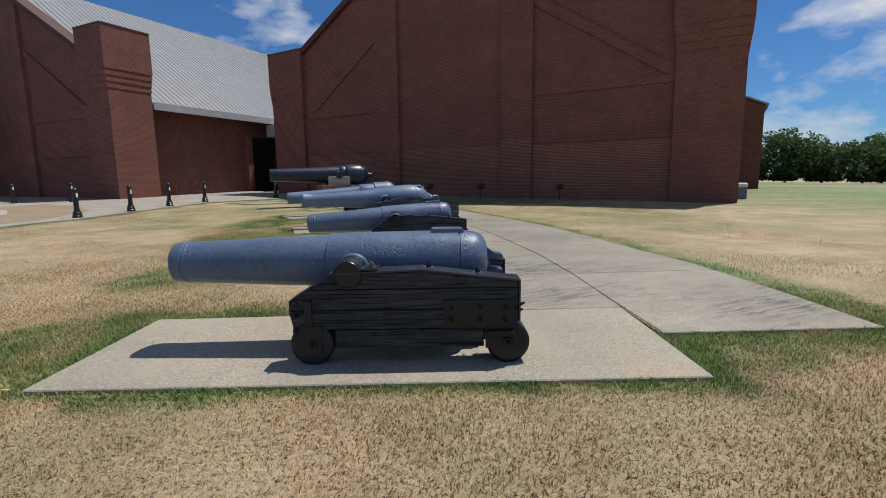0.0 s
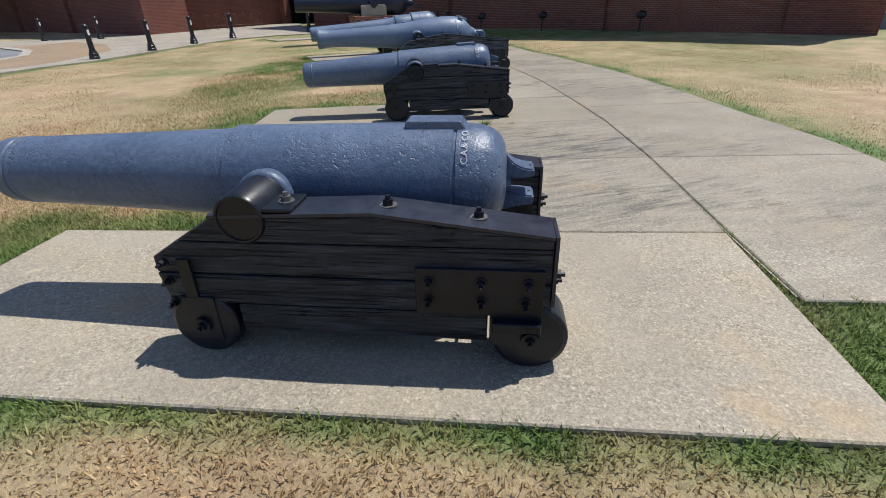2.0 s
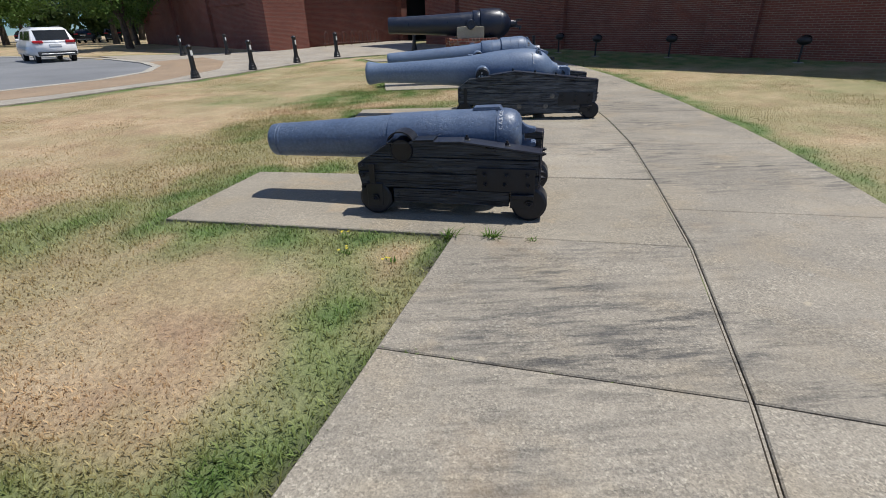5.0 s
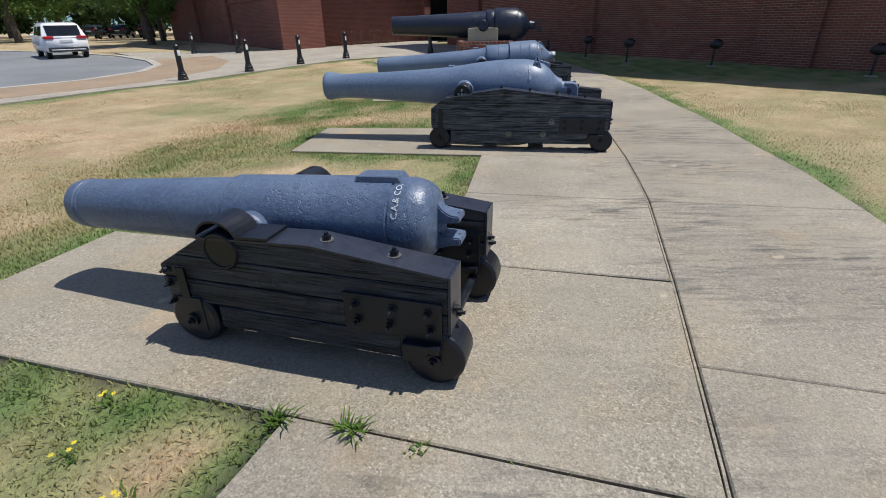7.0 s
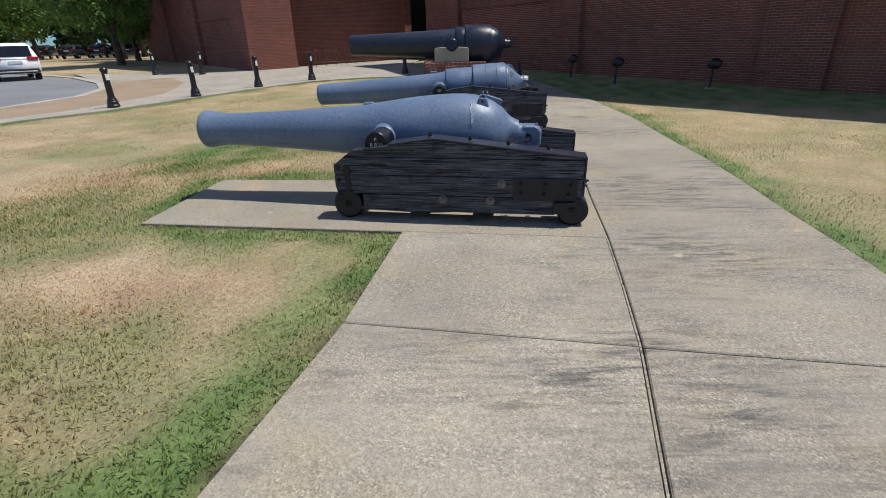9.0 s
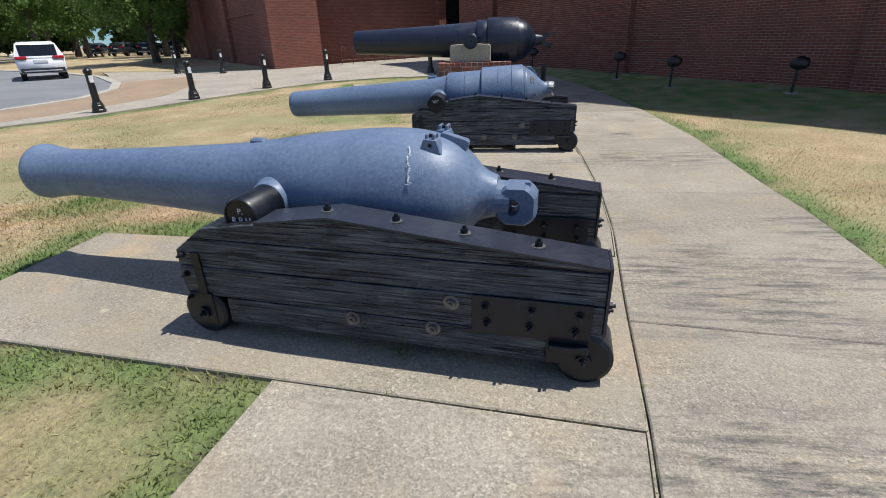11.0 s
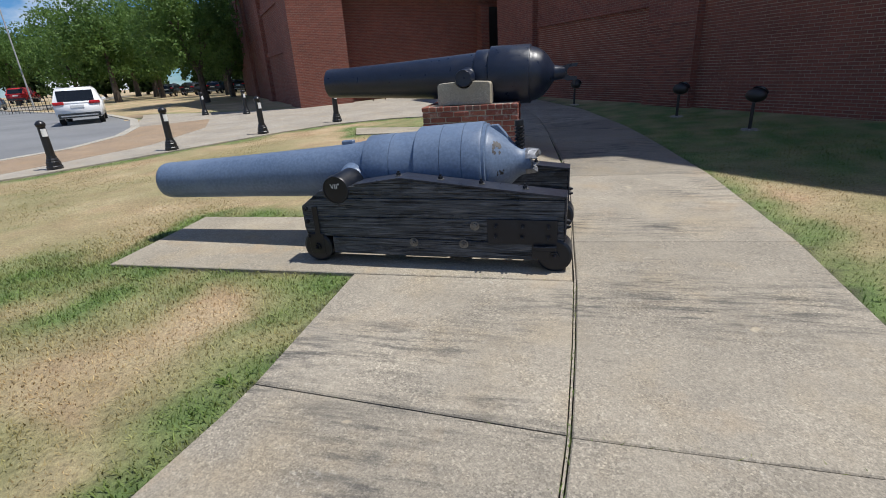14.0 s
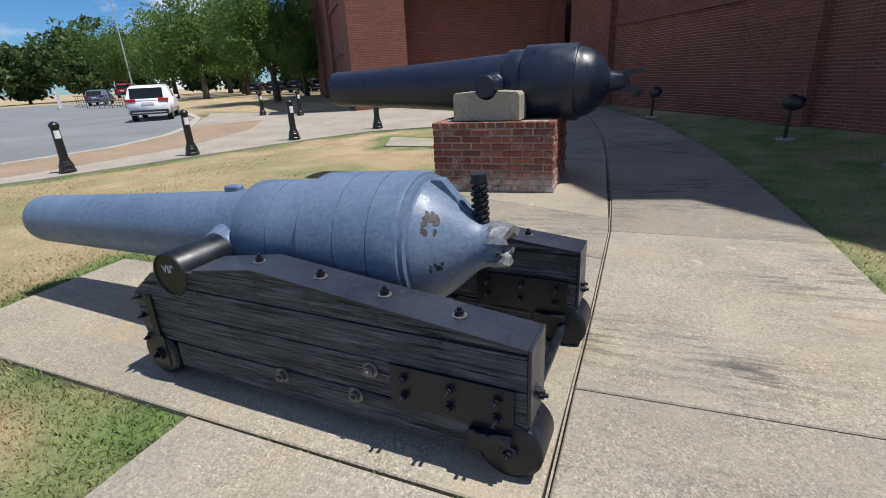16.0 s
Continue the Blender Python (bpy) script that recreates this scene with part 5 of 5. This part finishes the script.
def facing(hall_ob, s0, s1, y, z0, z1, seed):
    """Joined brick faces, proud of a mortar bed."""
    r = np.random.RandomState(seed)
    spots = facing_spots(s0, s1, z0, z1)
    co, loops = [], []
    for k, (s, w, z) in enumerate(spots):
        h, w = 0.0285, w / 2 - 0.005
        d, e = 0.011 + r.uniform(-0.002, 0.002), 0.003
        co += [(s - w, y, z - h), (s + w, y, z - h), (s + w, y, z + h), (s - w, y, z + h), (s - w + e, y + d, z - h + e), (s + w - e, y + d, z - h + e), (s + w - e, y + d, z + h - e), (s - w + e, y + d, z + h - e)]
        b = 8 * k
        loops += [(b + 7, b + 6, b + 5, b + 4), (b, b + 4, b + 5, b + 1), (b + 1, b + 5, b + 6, b + 2), (b + 2, b + 6, b + 7, b + 3), (b + 3, b + 7, b + 4, b)]
    me = bpy.data.meshes.new("brick_facing")
    me.from_pydata(co, [], loops)
    me.materials.append(M_FACEBRICK)
    ob = new("brick_facing", me)
    ob.parent = hall_ob
    tagged(ob, kind="stuff")
    bm = bmesh.new()
    box(bm, s0, s1, y - 0.004, y + 0.003, z0, z0 + int((z1 - z0) / 0.0677) * 0.0677)
    part("mortar_bed", bm, M_WALLMORTAR, hall_ob)


annex = thing("side_annex", wall_pose((11.8, 19.05)), "low red brick annex on the side of the hall", "building")
bm = bmesh.new()
prism(bm, [(-1.3, -2.0), (0.6, -2.0), (0.6, 6.4), (-1.3, 5.5)], -22.0, -15.0)
part("wall", bm, M_BRICKWALL, annex)
bm = bmesh.new()
prism(bm, [(-1.5, 5.46), (0.6, 6.44), (0.6, 6.56), (-1.5, 5.58)], -22.2, -14.8)
part("roof", bm, M_SEAM, annex)
# entrance link between the halls
link_hall = thing("entrance_link", WEST, "dark recessed entrance between the brick halls", "entrance")
bm = bmesh.new()
box(bm, -9.0, 1.19, -13.4, -13.0, -0.3, 5.9)
part("back_wall", bm, M_ENTRANCE_SHADE, link_hall, "entrance back wall coloured dark for the shade of the recess")
bm = bmesh.new()
box(bm, -9.0, 0.4, -13.2, -11.9, 4.6, 5.5, bevel=0.02)
part("canopy", bm, M_FASCIA, link_hall, "pale grey entrance canopy")
# dark panel on the unbroken side wall, in place of a shaded opening
bm = bmesh.new()
box(bm, 1.04, 1.192, -12.9, -10.7, 0.1, 4.55)
part("door", bm, M_ENTRANCE_SHADE, link_hall, "dark panel standing in for the shaded doorway")
bm = bmesh.new()
box(bm, 0.7, 1.19, -10.7, -10.2, -0.3, 4.6)
part("pier", bm, M_BRICKWALL, link_hall)


for k, (s0, s1) in enumerate(((2.52, 8.68), (10.32, 16.58), (18.22, 23.98))):
    facing(main, s0, s1, -0.22, 0.0, 2.79, 60 + k)
facing(main, 8.71, 10.29, 0.0, 0.0, 3.1, 70)
bm = bmesh.new()
box(bm, 16.61, 18.19, -0.004, 0.003, 0.0, 36 * 0.0677)
part("mortar_bed", bm, M_WALLMORTAR, main)

# ---- bollards, floodlights, rack ----
def bollard_parts():
    root = thing("bollard", Matrix(), "black ornamental iron bollard with a white reflector", "bollard", "bollards along the forecourt")
    bm = bmesh.new()
    turn = Matrix.Rotation(radians(-90), 4, "Y")
    lathe(bm, [(0, 0), (0, 0.155), (0.06, 0.155), (0.075, 0.14), (0.16, 0.135), (0.175, 0.12), (0.20, 0.12), (0.24, 0.098), (0.27, 0.098)], 12, turn)
    part("base", bm, M_BOLLARD, root)
    bm = bmesh.new()
    lathe(bm, [(0.26, 0.09), (0.29, 0.083), (0.90, 0.074), (0.905, 0.086), (0.93, 0.09), (0.94, 0.078)], 18, turn)
    part("post", bm, M_BOLLARD, root, smooth=False)
    bm = bmesh.new()
    lathe(bm, flow([(0.935, 0.092), (0.96, 0.096), (0.985, 0.085), (1.02, 0.05), (1.04, 0.0)], 3), 18, turn)
    part("cap", bm, M_BOLLARD, root, smooth=True)
    bm = bmesh.new()
    lathe(bm, [(0.70, 0.0775), (0.70, 0.081), (0.86, 0.0785), (0.86, 0.0755)], 18, turn)
    bmesh.ops.delete(bm, geom=[v for v in bm.verts if 0.80 * v.co.x - 0.60 * v.co.y < 0.048], context="VERTS")
    part("reflector", bm, M_WHITE, root, "white reflective band")
    return root


first = bollard_parts()
spots = [(-12.8, 16.68), (-12.45, 19.05), (-12.35, 21.6), (-11.95, 24.05), (-22.6, 25.2), (-19.9, 25.7), (-9.4, 27.0)]
for k, (x, y) in enumerate(spots):
    m = Matrix.Translation((x, y, float(rise(x, y)) + 0.03)) @ Matrix.Rotation(radians(35), 4, "Z")
    if k == 0:
        first.matrix_world = m
    else:
        copy_thing(first, m)


def floodlight(x, y):
    root = thing("floodlight", Matrix.Translation((x, y, float(rise(x, y)) - 0.01)) @ Matrix.Rotation(radians(-31), 4, "Z"), "dark bronze ground floodlight on a stake facing the wall", "floodlight", "floodlights along the wall")
    bm = bmesh.new()
    rod(bm, (0, 0, -0.1), (0, 0, 0.5), 0.03, seg=10)
    part("stake", bm, M_LAMPBODY, root)
    bm = bmesh.new()
    rod(bm, (0, 0, 0.0), (0, 0, 0.03), 0.16, 0.13, 16)
    part("footing", bm, M_KERB, root, "small concrete footing")
    bm = bmesh.new()
    m = Matrix.Translation((0, 0.03, 0.62)) @ Matrix.Rotation(radians(35), 4, "X")
    bmesh.ops.create_uvsphere(bm, u_segments=16, v_segments=10, radius=1.0, matrix=m @ Matrix.Diagonal((0.2, 0.12, 0.125, 1)))
    body = part("lamp_body", bm, M_LAMPBODY, root, smooth=True)
    bm = bmesh.new()
    lathe(bm, [(0.085, 0.0), (0.085, 0.12), (0.118, 0.12), (0.118, 0.105), (0.112, 0.0)], 20, m @ Matrix.Rotation(radians(90), 4, 'Z') @ Matrix.Diagonal((1, 1.3, 0.95, 1)))
    part("lens", bm, M_GLASS, body)
    return root


for x, y in ((-2.3, 26.0), (-0.65, 24.3), (1.9, 23.75), (5.4, 22.0), (-5.9, 28.6)):
    floodlight(x, y)

rack = thing("bicycle_rack", WEST @ Matrix.Translation((-0.3, -3.4, 0.3)), "rust-red looped tubular bicycle rack", "bicycle rack")
for k in range(7):
    bm = bmesh.new()
    y = -k * 0.62
    for a, b in (((0, y, 0), (0, y, 0.75)), ((0, y, 0.75), (0, y - 0.12, 0.86)), ((0, y - 0.12, 0.86), (0, y - 0.24, 0.75)), ((0, y - 0.24, 0.75), (0, y - 0.24, 0.2))):
        rod(bm, a, b, 0.024, seg=8)
    part("loop", bm, M_RACK, rack)
bm = bmesh.new()
rod(bm, (0, 0.1, 0.22), (0, -4.1, 0.22), 0.02, seg=8)
part("rail", bm, M_RACK, rack)

unit = thing("air_conditioner", wall_pose((11.8, 19.05)) @ Matrix.Translation((-0.12, -3.1, 0.0)), "white and blue-grey outdoor unit at the wall", "air conditioner")
bm = bmesh.new()
box(bm, -0.26, 0.26, -0.3, 0.3, -0.05, 0.6, bevel=0.03)
part("casing", bm, M_CARBLUE, unit)
bm = bmesh.new()
box(bm, -0.28, 0.28, -0.32, 0.32, 0.603, 0.8, bevel=0.05)
part("lid", bm, M_WHITE, unit)


# ---- vehicles ----
def car(x, y, heading, paint, label, size=(4.6, 1.8, 1.68), z=0.0):
    L, Wd, Hh = size
    root = thing("car", Matrix.Translation((x, y, float(rise(x, y)) + 0.012 + z)) @ Matrix.Rotation(heading, 4, "Z"), label, "car", "parked cars")
    # x forward
    side = [(-L / 2, 0.55), (-L / 2 + 0.02, 0.95), (-L / 2 + 0.10, 1.02), (-L / 2 + 0.45, Hh - 0.05), (-L / 2 + 0.9, Hh), (0.2, Hh - 0.01), (0.75, Hh - 0.12), (1.45, 1.05), (L / 2 - 0.25, 0.92), (L / 2, 0.7), (L / 2, 0.32), (-L / 2 + 0.06, 0.32)]
    bm = bmesh.new()
    prism(bm, side, -Wd / 2, Wd / 2)
    for v in bm.verts:
        if v.co.z > 1.03:
            v.co.y *= 1 - 0.2 * (v.co.z - 1.03) / (Hh - 1.03)
    bmesh.ops.bevel(bm, geom=list(bm.edges), offset=0.06, segments=3, affect="EDGES")
    part("body", bm, paint, root, smooth=True)
    bm = bmesh.new()
    prism(bm, [(-L / 2 + 0.17, 1.08), (-L / 2 + 0.41, Hh - 0.14), (-L / 2 + 0.39, Hh - 0.14), (-L / 2 + 0.10, 1.08)], -Wd * 0.39, Wd * 0.39)
    part("rear_window", bm, M_GLASS, root)
    for s in (1, -1):
        bm = bmesh.new()
        w = Wd / 2
        for a, b in ((-L / 2 + 0.55, -0.35), (-0.28, 0.55)):
            vs = [bm.verts.new(q) for q in ((a, s * (w * 0.985), 1.08), (b + 0.1, s * (w * 0.985), 1.08), (b, s * (w * 0.84), Hh - 0.17), (a + 0.12, s * (w * 0.84), Hh - 0.17))]
            for v in vs:
                v.co.y += s * 0.012
            bm.faces.new(vs)
        part("side_window", bm, M_GLASS, root)
        bm = bmesh.new()
        box(bm, -L / 2 - 0.015, -L / 2 + 0.2, s * (w - 0.42) if s > 0 else s * w - 0.01, s * w + 0.01 if s > 0 else s * (w - 0.42), 0.93, 1.06, bevel=0.03)
        part("tail_lamp", bm, M_TAIL, root, "red tail lamp")
        for u in (-L / 2 + 0.85, L / 2 - 0.85):
            bm = bmesh.new()
            wm = Matrix.Translation((u, s * (w - 0.12), 0.34)) @ Matrix.Rotation(radians(90), 4, "Z")
            lathe(bm, [(-0.11, 0.2), (-0.11, 0.31), (-0.09, 0.34), (0.09, 0.34), (0.11, 0.31), (0.11, 0.2)], 24, wm)
            wheel = part("wheel", bm, M_RUBBER, root)
            bm = bmesh.new()
            lathe(bm, [(-0.10, 0), (-0.10, 0.21), (0.10, 0.21), (0.10, 0)], 20, wm)
            part("rim", bm, M_RIM, wheel)
        bm = bmesh.new()
        box(bm, 0.62, 0.78, s * w, s * (w + 0.18), 1.02, 1.15, bevel=0.03) if s > 0 else box(bm, 0.62, 0.78, -w - 0.18, -w, 1.02, 1.15, bevel=0.03)
        part("door_mirror", bm, paint, root)
        bm = bmesh.new()
        rod(bm, (-L / 2 + 0.8, s * w * 0.68, Hh + 0.04), (0.3, s * w * 0.68, Hh + 0.03), 0.022, seg=8)
        part("roof_rail", bm, M_CARDARK, root)
    bm = bmesh.new()
    box(bm, -L / 2 - 0.03, -L / 2 + 0.2, -Wd * 0.46, Wd * 0.46, 0.34, 0.55, bevel=0.03)
    part("bumper", bm, M_CARDARK, root)
    bm = bmesh.new()
    box(bm, -L / 2 - 0.045, -L / 2 + 0.1, -Wd * 0.40, Wd * 0.40, 0.40, 0.45, bevel=0.01)
    part("bumper_trim", bm, M_RIM, root)
    bm = bmesh.new()
    box(bm, -L / 2 - 0.012, -L / 2 + 0.1, -0.26, 0.26, 0.78, 0.9, bevel=0.005)
    part("number_plate", bm, M_WHITE, root)
    return root


car(-29.3, 22.4, math.atan2(0.35, -0.94), M_CARWHITE, "white sport utility car parked at the kerb")
car(-69.4, 26.2, 2.75, M_CARBLUE, "blue-grey car parked beyond the fence")
car(-73.8, 30.2, 2.6, M_CARRED, "red pickup-sized car parked beyond the fence", z=0.5)
for k, (x, y) in enumerate(((-63.6, 45.4), (-62.4, 47.8), (-67.5, 44.2), (-61, 50))):
    car(x, y, 2.2 + 0.1 * k, M_CARDARK, "dark car parked under the trees", (4.4, 1.75, 1.5))

fence = thing("iron_fence", Matrix.Translation((-45.5, 26.2, 0.2)) @ Matrix.Rotation(radians(14), 4, "Z"), "black iron picket fence beside the parking area", "fence")
for k in range(0, 30):
    bm = bmesh.new()
    rod(bm, (-k * 0.5, 0, 0), (-k * 0.5, 0, 1.25), 0.03 if k % 5 == 0 else 0.016, seg=6)
    part("post" if k % 5 == 0 else "picket", bm, M_IRON, fence)
for z in (0.2, 1.1):
    bm = bmesh.new()
    box(bm, -15, 0, -0.02, 0.02, z, z + 0.04)
    part("rail", bm, M_IRON, fence)


# ---- trees ----
def tree(x, y, high, crown, seed, leaf, label, clear=0.28, count=2600, size=0.34, group=""):
    r = random.Random(seed)
    base = float(rise(x, y)) - 0.05
    root = thing("tree", Matrix.Translation((x, y, base)), label, "tree", group)
    bm = bmesh.new()
    tips = []
    t0 = 0.035 * high

    def limb(a, d, length, rad, depth):
        b = a + d * length
        rod(bm, a, b, rad, rad * 0.62, 7)
        if depth == 0:
            tips.append(b)
            return
        for _ in range(3 if depth > 1 else 4):
            e = (d + Vector((r.uniform(-1, 1), r.uniform(-1, 1), r.uniform(-0.15, 0.7))) * 0.75).normalized()
            limb(b, e, length * r.uniform(0.6, 0.85), rad * 0.6, depth - 1)
        tips.append(b)
    limb(Vector((0, 0, 0)), Vector((r.uniform(-0.06, 0.06), r.uniform(-0.06, 0.06), 1)).normalized(), high * clear, t0, 3)
    part("trunk", bm, M_BARK, root)
    rn = np.random.RandomState(seed)
    tp = np.array([[p.x, p.y, p.z] for p in tips])
    mid = np.array([0, 0, high * (clear + 1) / 2])
    half = np.array([crown / 2, crown / 2, high * (1 - clear) / 2])
    lobes = mid + rn.normal(0, 1, (34, 3)) * half * 0.5
    lobes = np.concatenate([lobes, tp[rn.randint(0, len(tp), 14)]])
    lr = rn.uniform(0.10, 0.24, len(lobes)) * crown
    k = rn.randint(0, len(lobes), count)
    d = rn.normal(0, 1, (count, 3))
    d /= np.linalg.norm(d, axis=1)[:, None]
    c = lobes[k] + d * (lr[k] * rn.uniform(0.55, 1.0, count) ** 0.5)[:, None]
    lim = ((c - mid) / (half * 1.12)) ** 2
    c = c[(lim.sum(1) < 1.2) & (c[:, 2] > high * clear * rn.uniform(0.75, 1.1, count))]
    n = len(c)
    a = rn.normal(0, 1, (n, 3))
    a /= np.linalg.norm(a, axis=1)[:, None]
    b = np.cross(a, rn.normal(0, 1, (n, 3)))
    b /= np.linalg.norm(b, axis=1)[:, None]
    s = size * rn.uniform(0.5, 1.25, n)[:, None]
    co = np.stack([c - a * s, c + b * s * 0.55, c + a * s, c - b * s * 0.55 + a * s * 0.2], 1).reshape(-1, 3)
    me = bpy.data.meshes.new("crown")
    me.vertices.add(n * 4)
    me.vertices.foreach_set("co", co.ravel())
    me.loops.add(n * 4)
    me.loops.foreach_set("vertex_index", np.arange(n * 4))
    me.polygons.add(n)
    me.polygons.foreach_set("loop_start", np.arange(n) * 4)
    me.update(calc_edges=True)
    me.materials.append(leaf)
    crown_ob = new("crown", me)
    crown_ob.parent = root
    return root


for k, (x, y, h, w) in enumerate(((-34.9, 31.7, 8.5, 7.5), (-41.5, 37.6, 7.5, 6.5), (-57.5, 34.1, 10.5, 11), (-50, 42, 10, 9), (-72, 44, 12, 12), (-70, 34.5, 10, 9), (-66, 58, 13, 13), (-88, 48, 13, 14), (-90, 33, 11, 11), (-58, 50, 11, 11), (-62, 40.5, 9, 8))):
    tree(x, y, h, w, 100 + k, M_LEAF, "leafy green shade tree on the parking lawn", 0.24, 30000 if k < 2 else 21000, 0.10 if k < 2 else 0.15, "trees by the parking area")
for k in range(9):
    x, y = -108 - 6 * (k % 2) - 2.5 * k, 50 - 9 * k
    tree(x, y, 10 + 1.6 * (k % 3), 14, 200 + k, M_LEAF_DARK, "tall dark green tree at the edge of the grounds", 0.1, 6500, 0.5, "far trees")
for k, (x, y) in enumerate(((-78, 62), (-92, 62), (-70, 74), (-104, 56), (-60, 80), (-86, 76), (-52, 70))):
    tree(x, y, 11 + (k % 3), 14, 250 + k, M_LEAF_DARK, "dark green tree behind the parking area", 0.08, 6500, 0.5, "far trees")
for k in range(22):
    a = k / 21
    x, y = 50 + 95 * a + (k % 3) * 5, 150 - 75 * a + (k % 2) * 9
    tree(x, y, 10.5 + 3.0 * ((k * 7) % 5) / 4, 13 + (k * 5) % 6, 300 + k, M_LEAF_DARK, "dark green tree in the wood beyond the field", 0.05, 9000, 0.42, "wood beyond the field")


# ---- small things ----
def sprig(name, x, y, label, material, n, high, seed, flower=0):
    r = random.Random(seed)
    root = thing(name, Matrix.Translation((x, y, float(rise(x, y)) + 0.005)), label, "weed")
    bm = bmesh.new()
    for _ in range(n):
        a, h, l = r.uniform(0, 6.28), high * r.uniform(0.4, 1), r.uniform(0.6, 1.6)
        p = Vector((r.uniform(-0.04, 0.04), r.uniform(-0.02, 0.02), 0))
        d = Vector((math.cos(a), math.sin(a), 0))
        w = Vector((-d.y, d.x, 0)) * 0.004
        q, t = p + d * h * l * 0.5 + Vector((0, 0, h * 0.7)), p + d * h * l + Vector((0, 0, h * 0.85))
        v = [bm.verts.new(c) for c in (p - w, p + w, q + w, q - w, t)]
        bm.faces.new(v[:4])
        bm.faces.new((v[3], v[2], v[4]))
    part("leaves", bm, material, root)
    for k in range(flower):
        bm = bmesh.new()
        c = Vector((r.uniform(-0.05, 0.05), r.uniform(-0.05, 0.05), high * 0.9))
        for j in range(6):
            a = j * 1.047
            v = [bm.verts.new(c + Vector((math.cos(a + e) * q, math.sin(a + e) * q, 0.004))) for e, q in ((0, 0), (-0.35, 0.009), (0, 0.013), (0.35, 0.009))]
            bm.faces.new(v)
        part("flower", bm, M_YELLOW, root, "small yellow flower")
    return root


sprig("weed", 0.12, 7.18, "green crabgrass tuft growing in the slab joint", M_WEED, 60, 0.085, 1)
sprig("weed", 0.40, 7.20, "small dry weed in the slab joint", M_WEED, 26, 0.05, 2)
sprig("weed", -0.20, 7.10, "green grass tuft at the slab corner", M_WEED, 40, 0.09, 3)
sprig("weed", -0.55, 12.0, "small weed in the joint by the pad", M_WEED, 30, 0.05, 4)
sprig("weed", -2.05, 14.62, "small dry weed in the joint", M_WEED, 20, 0.05, 6)
for k, (x, y) in enumerate(((-0.98, 6.88), (-0.83, 6.62), (-0.46, 6.6), (-2.6, 2.6), (3.32, 6.9))):
    sprig("flowering_weed", x, y, "low weed with small yellow flowers in the lawn", M_WEED, 14, 0.042, 20 + k, 3)
leaf = thing("dry_leaf", Matrix.Translation((0.50, 3.86, 0.035)), "curled orange-brown dry leaf beside the truck wheel", "leaf")
bm = bmesh.new()
g = [[bm.verts.new((-0.05 + 0.02 * i, (-0.03 + 0.02 * j) * (1 - 0.1 * abs(i - 2.5)), 0.012 * math.sin(i * 1.3) + 0.01 * (j - 1.5) ** 2)) for j in range(4)] for i in range(6)]
for i in range(5):
    for j in range(3):
        bm.faces.new((g[i][j], g[i + 1][j], g[i + 1][j + 1], g[i][j + 1]))
part("blade", bm, M_LEAFDRY, leaf)

# ---- grass, nearest first ----
grass("lawn_grass", "short dry tan lawn grass with greener tufts at the edges", (-5.2, 5.6, -0.2, 5.2), 410000, 0.034, 0.0065, 1)
grass("lawn_grass", "short dry tan lawn grass between the gun pads", (-6.2, 1.2, 3.8, 17.2), 250000, 0.032, 0.0075, 2)
grass("lawn_grass", "short tan and green lawn grass beside the walkway", (-3.5, 8.0, 3.2, 27.0), 230000, 0.026, 0.008, 3, lambda x, y: x > np.interp(y, [3.6, 8, 12, 16, 22, 25], [3.4, 3.0, 2.3, 1.2, -1.8, -3.5]), M_BLADE_FAR)
grass("lawn_grass", "dry tan lawn grass before the forecourt", (-13.5, -4.0, 3.0, 26.5), 150000, 0.022, 0.012, 4, None, M_BLADE_FAR)

# single bricks of the pilaster beside the walk
r_b = random.Random(77)
shared = {}
for s, w, z in facing_spots(16.61, 18.19, 0.0, 2.44):
    key = round(w, 3)
    if key not in shared:
        b = bmesh.new()
        box(b, -w / 2 + 0.005, w / 2 - 0.005, 0, 0.012, -0.0285, 0.0285, bevel=0.003)
        shared[key] = bpy.data.meshes.new("brick")
        b.to_mesh(shared[key])
        b.free()
        shared[key].materials.append(M_FACEBRICK)
    ob = new("brick", shared[key])
    ob.parent = main
    ob.matrix_local = Matrix.Translation((s, 0.001 + r_b.uniform(-0.002, 0.001), z))

lot = flat_sheet("parking_lot", [(-58, 27.6), (-100, 25.0), (-135, 40.0), (-100, 52.0), (-66, 33.0)], 0.03, 0.06, M_PLAZA, "pale concrete parking lot beyond the drive", "parking lot")
panel = thing("gate_panel", Matrix.Translation((-61.9, 21.6, 0.08)) @ Matrix.Rotation(radians(75), 4, "Z"), "white folding gate panel beside the fence", "panel")
for y in (-0.75, 0.67):
    bm = bmesh.new()
    box(bm, -0.04, 0.04, y, y + 0.08, 0, 1.95, bevel=0.01)
    part("upright", bm, M_WHITE, panel)
bm = bmesh.new()
box(bm, -0.03, 0.03, -0.668, 0.668, 0.25, 1.93, bevel=0.01)
part("board", bm, M_WHITE, panel)
pole = thing("light_pole", Matrix.Translation((-68.7, 29.6, 0.2)), "tall grey parking-lot light pole", "light pole")
bm = bmesh.new()
rod(bm, (0, 0, 0), (0, 0, 12.0), 0.09, 0.055, 12)
part("mast", bm, M_FASCIA, pole)
bm = bmesh.new()
box(bm, -0.9, 0.9, -0.2, 0.2, 12.002, 12.2, bevel=0.03)
part("lamp_head", bm, M_LAMPBODY, pole)
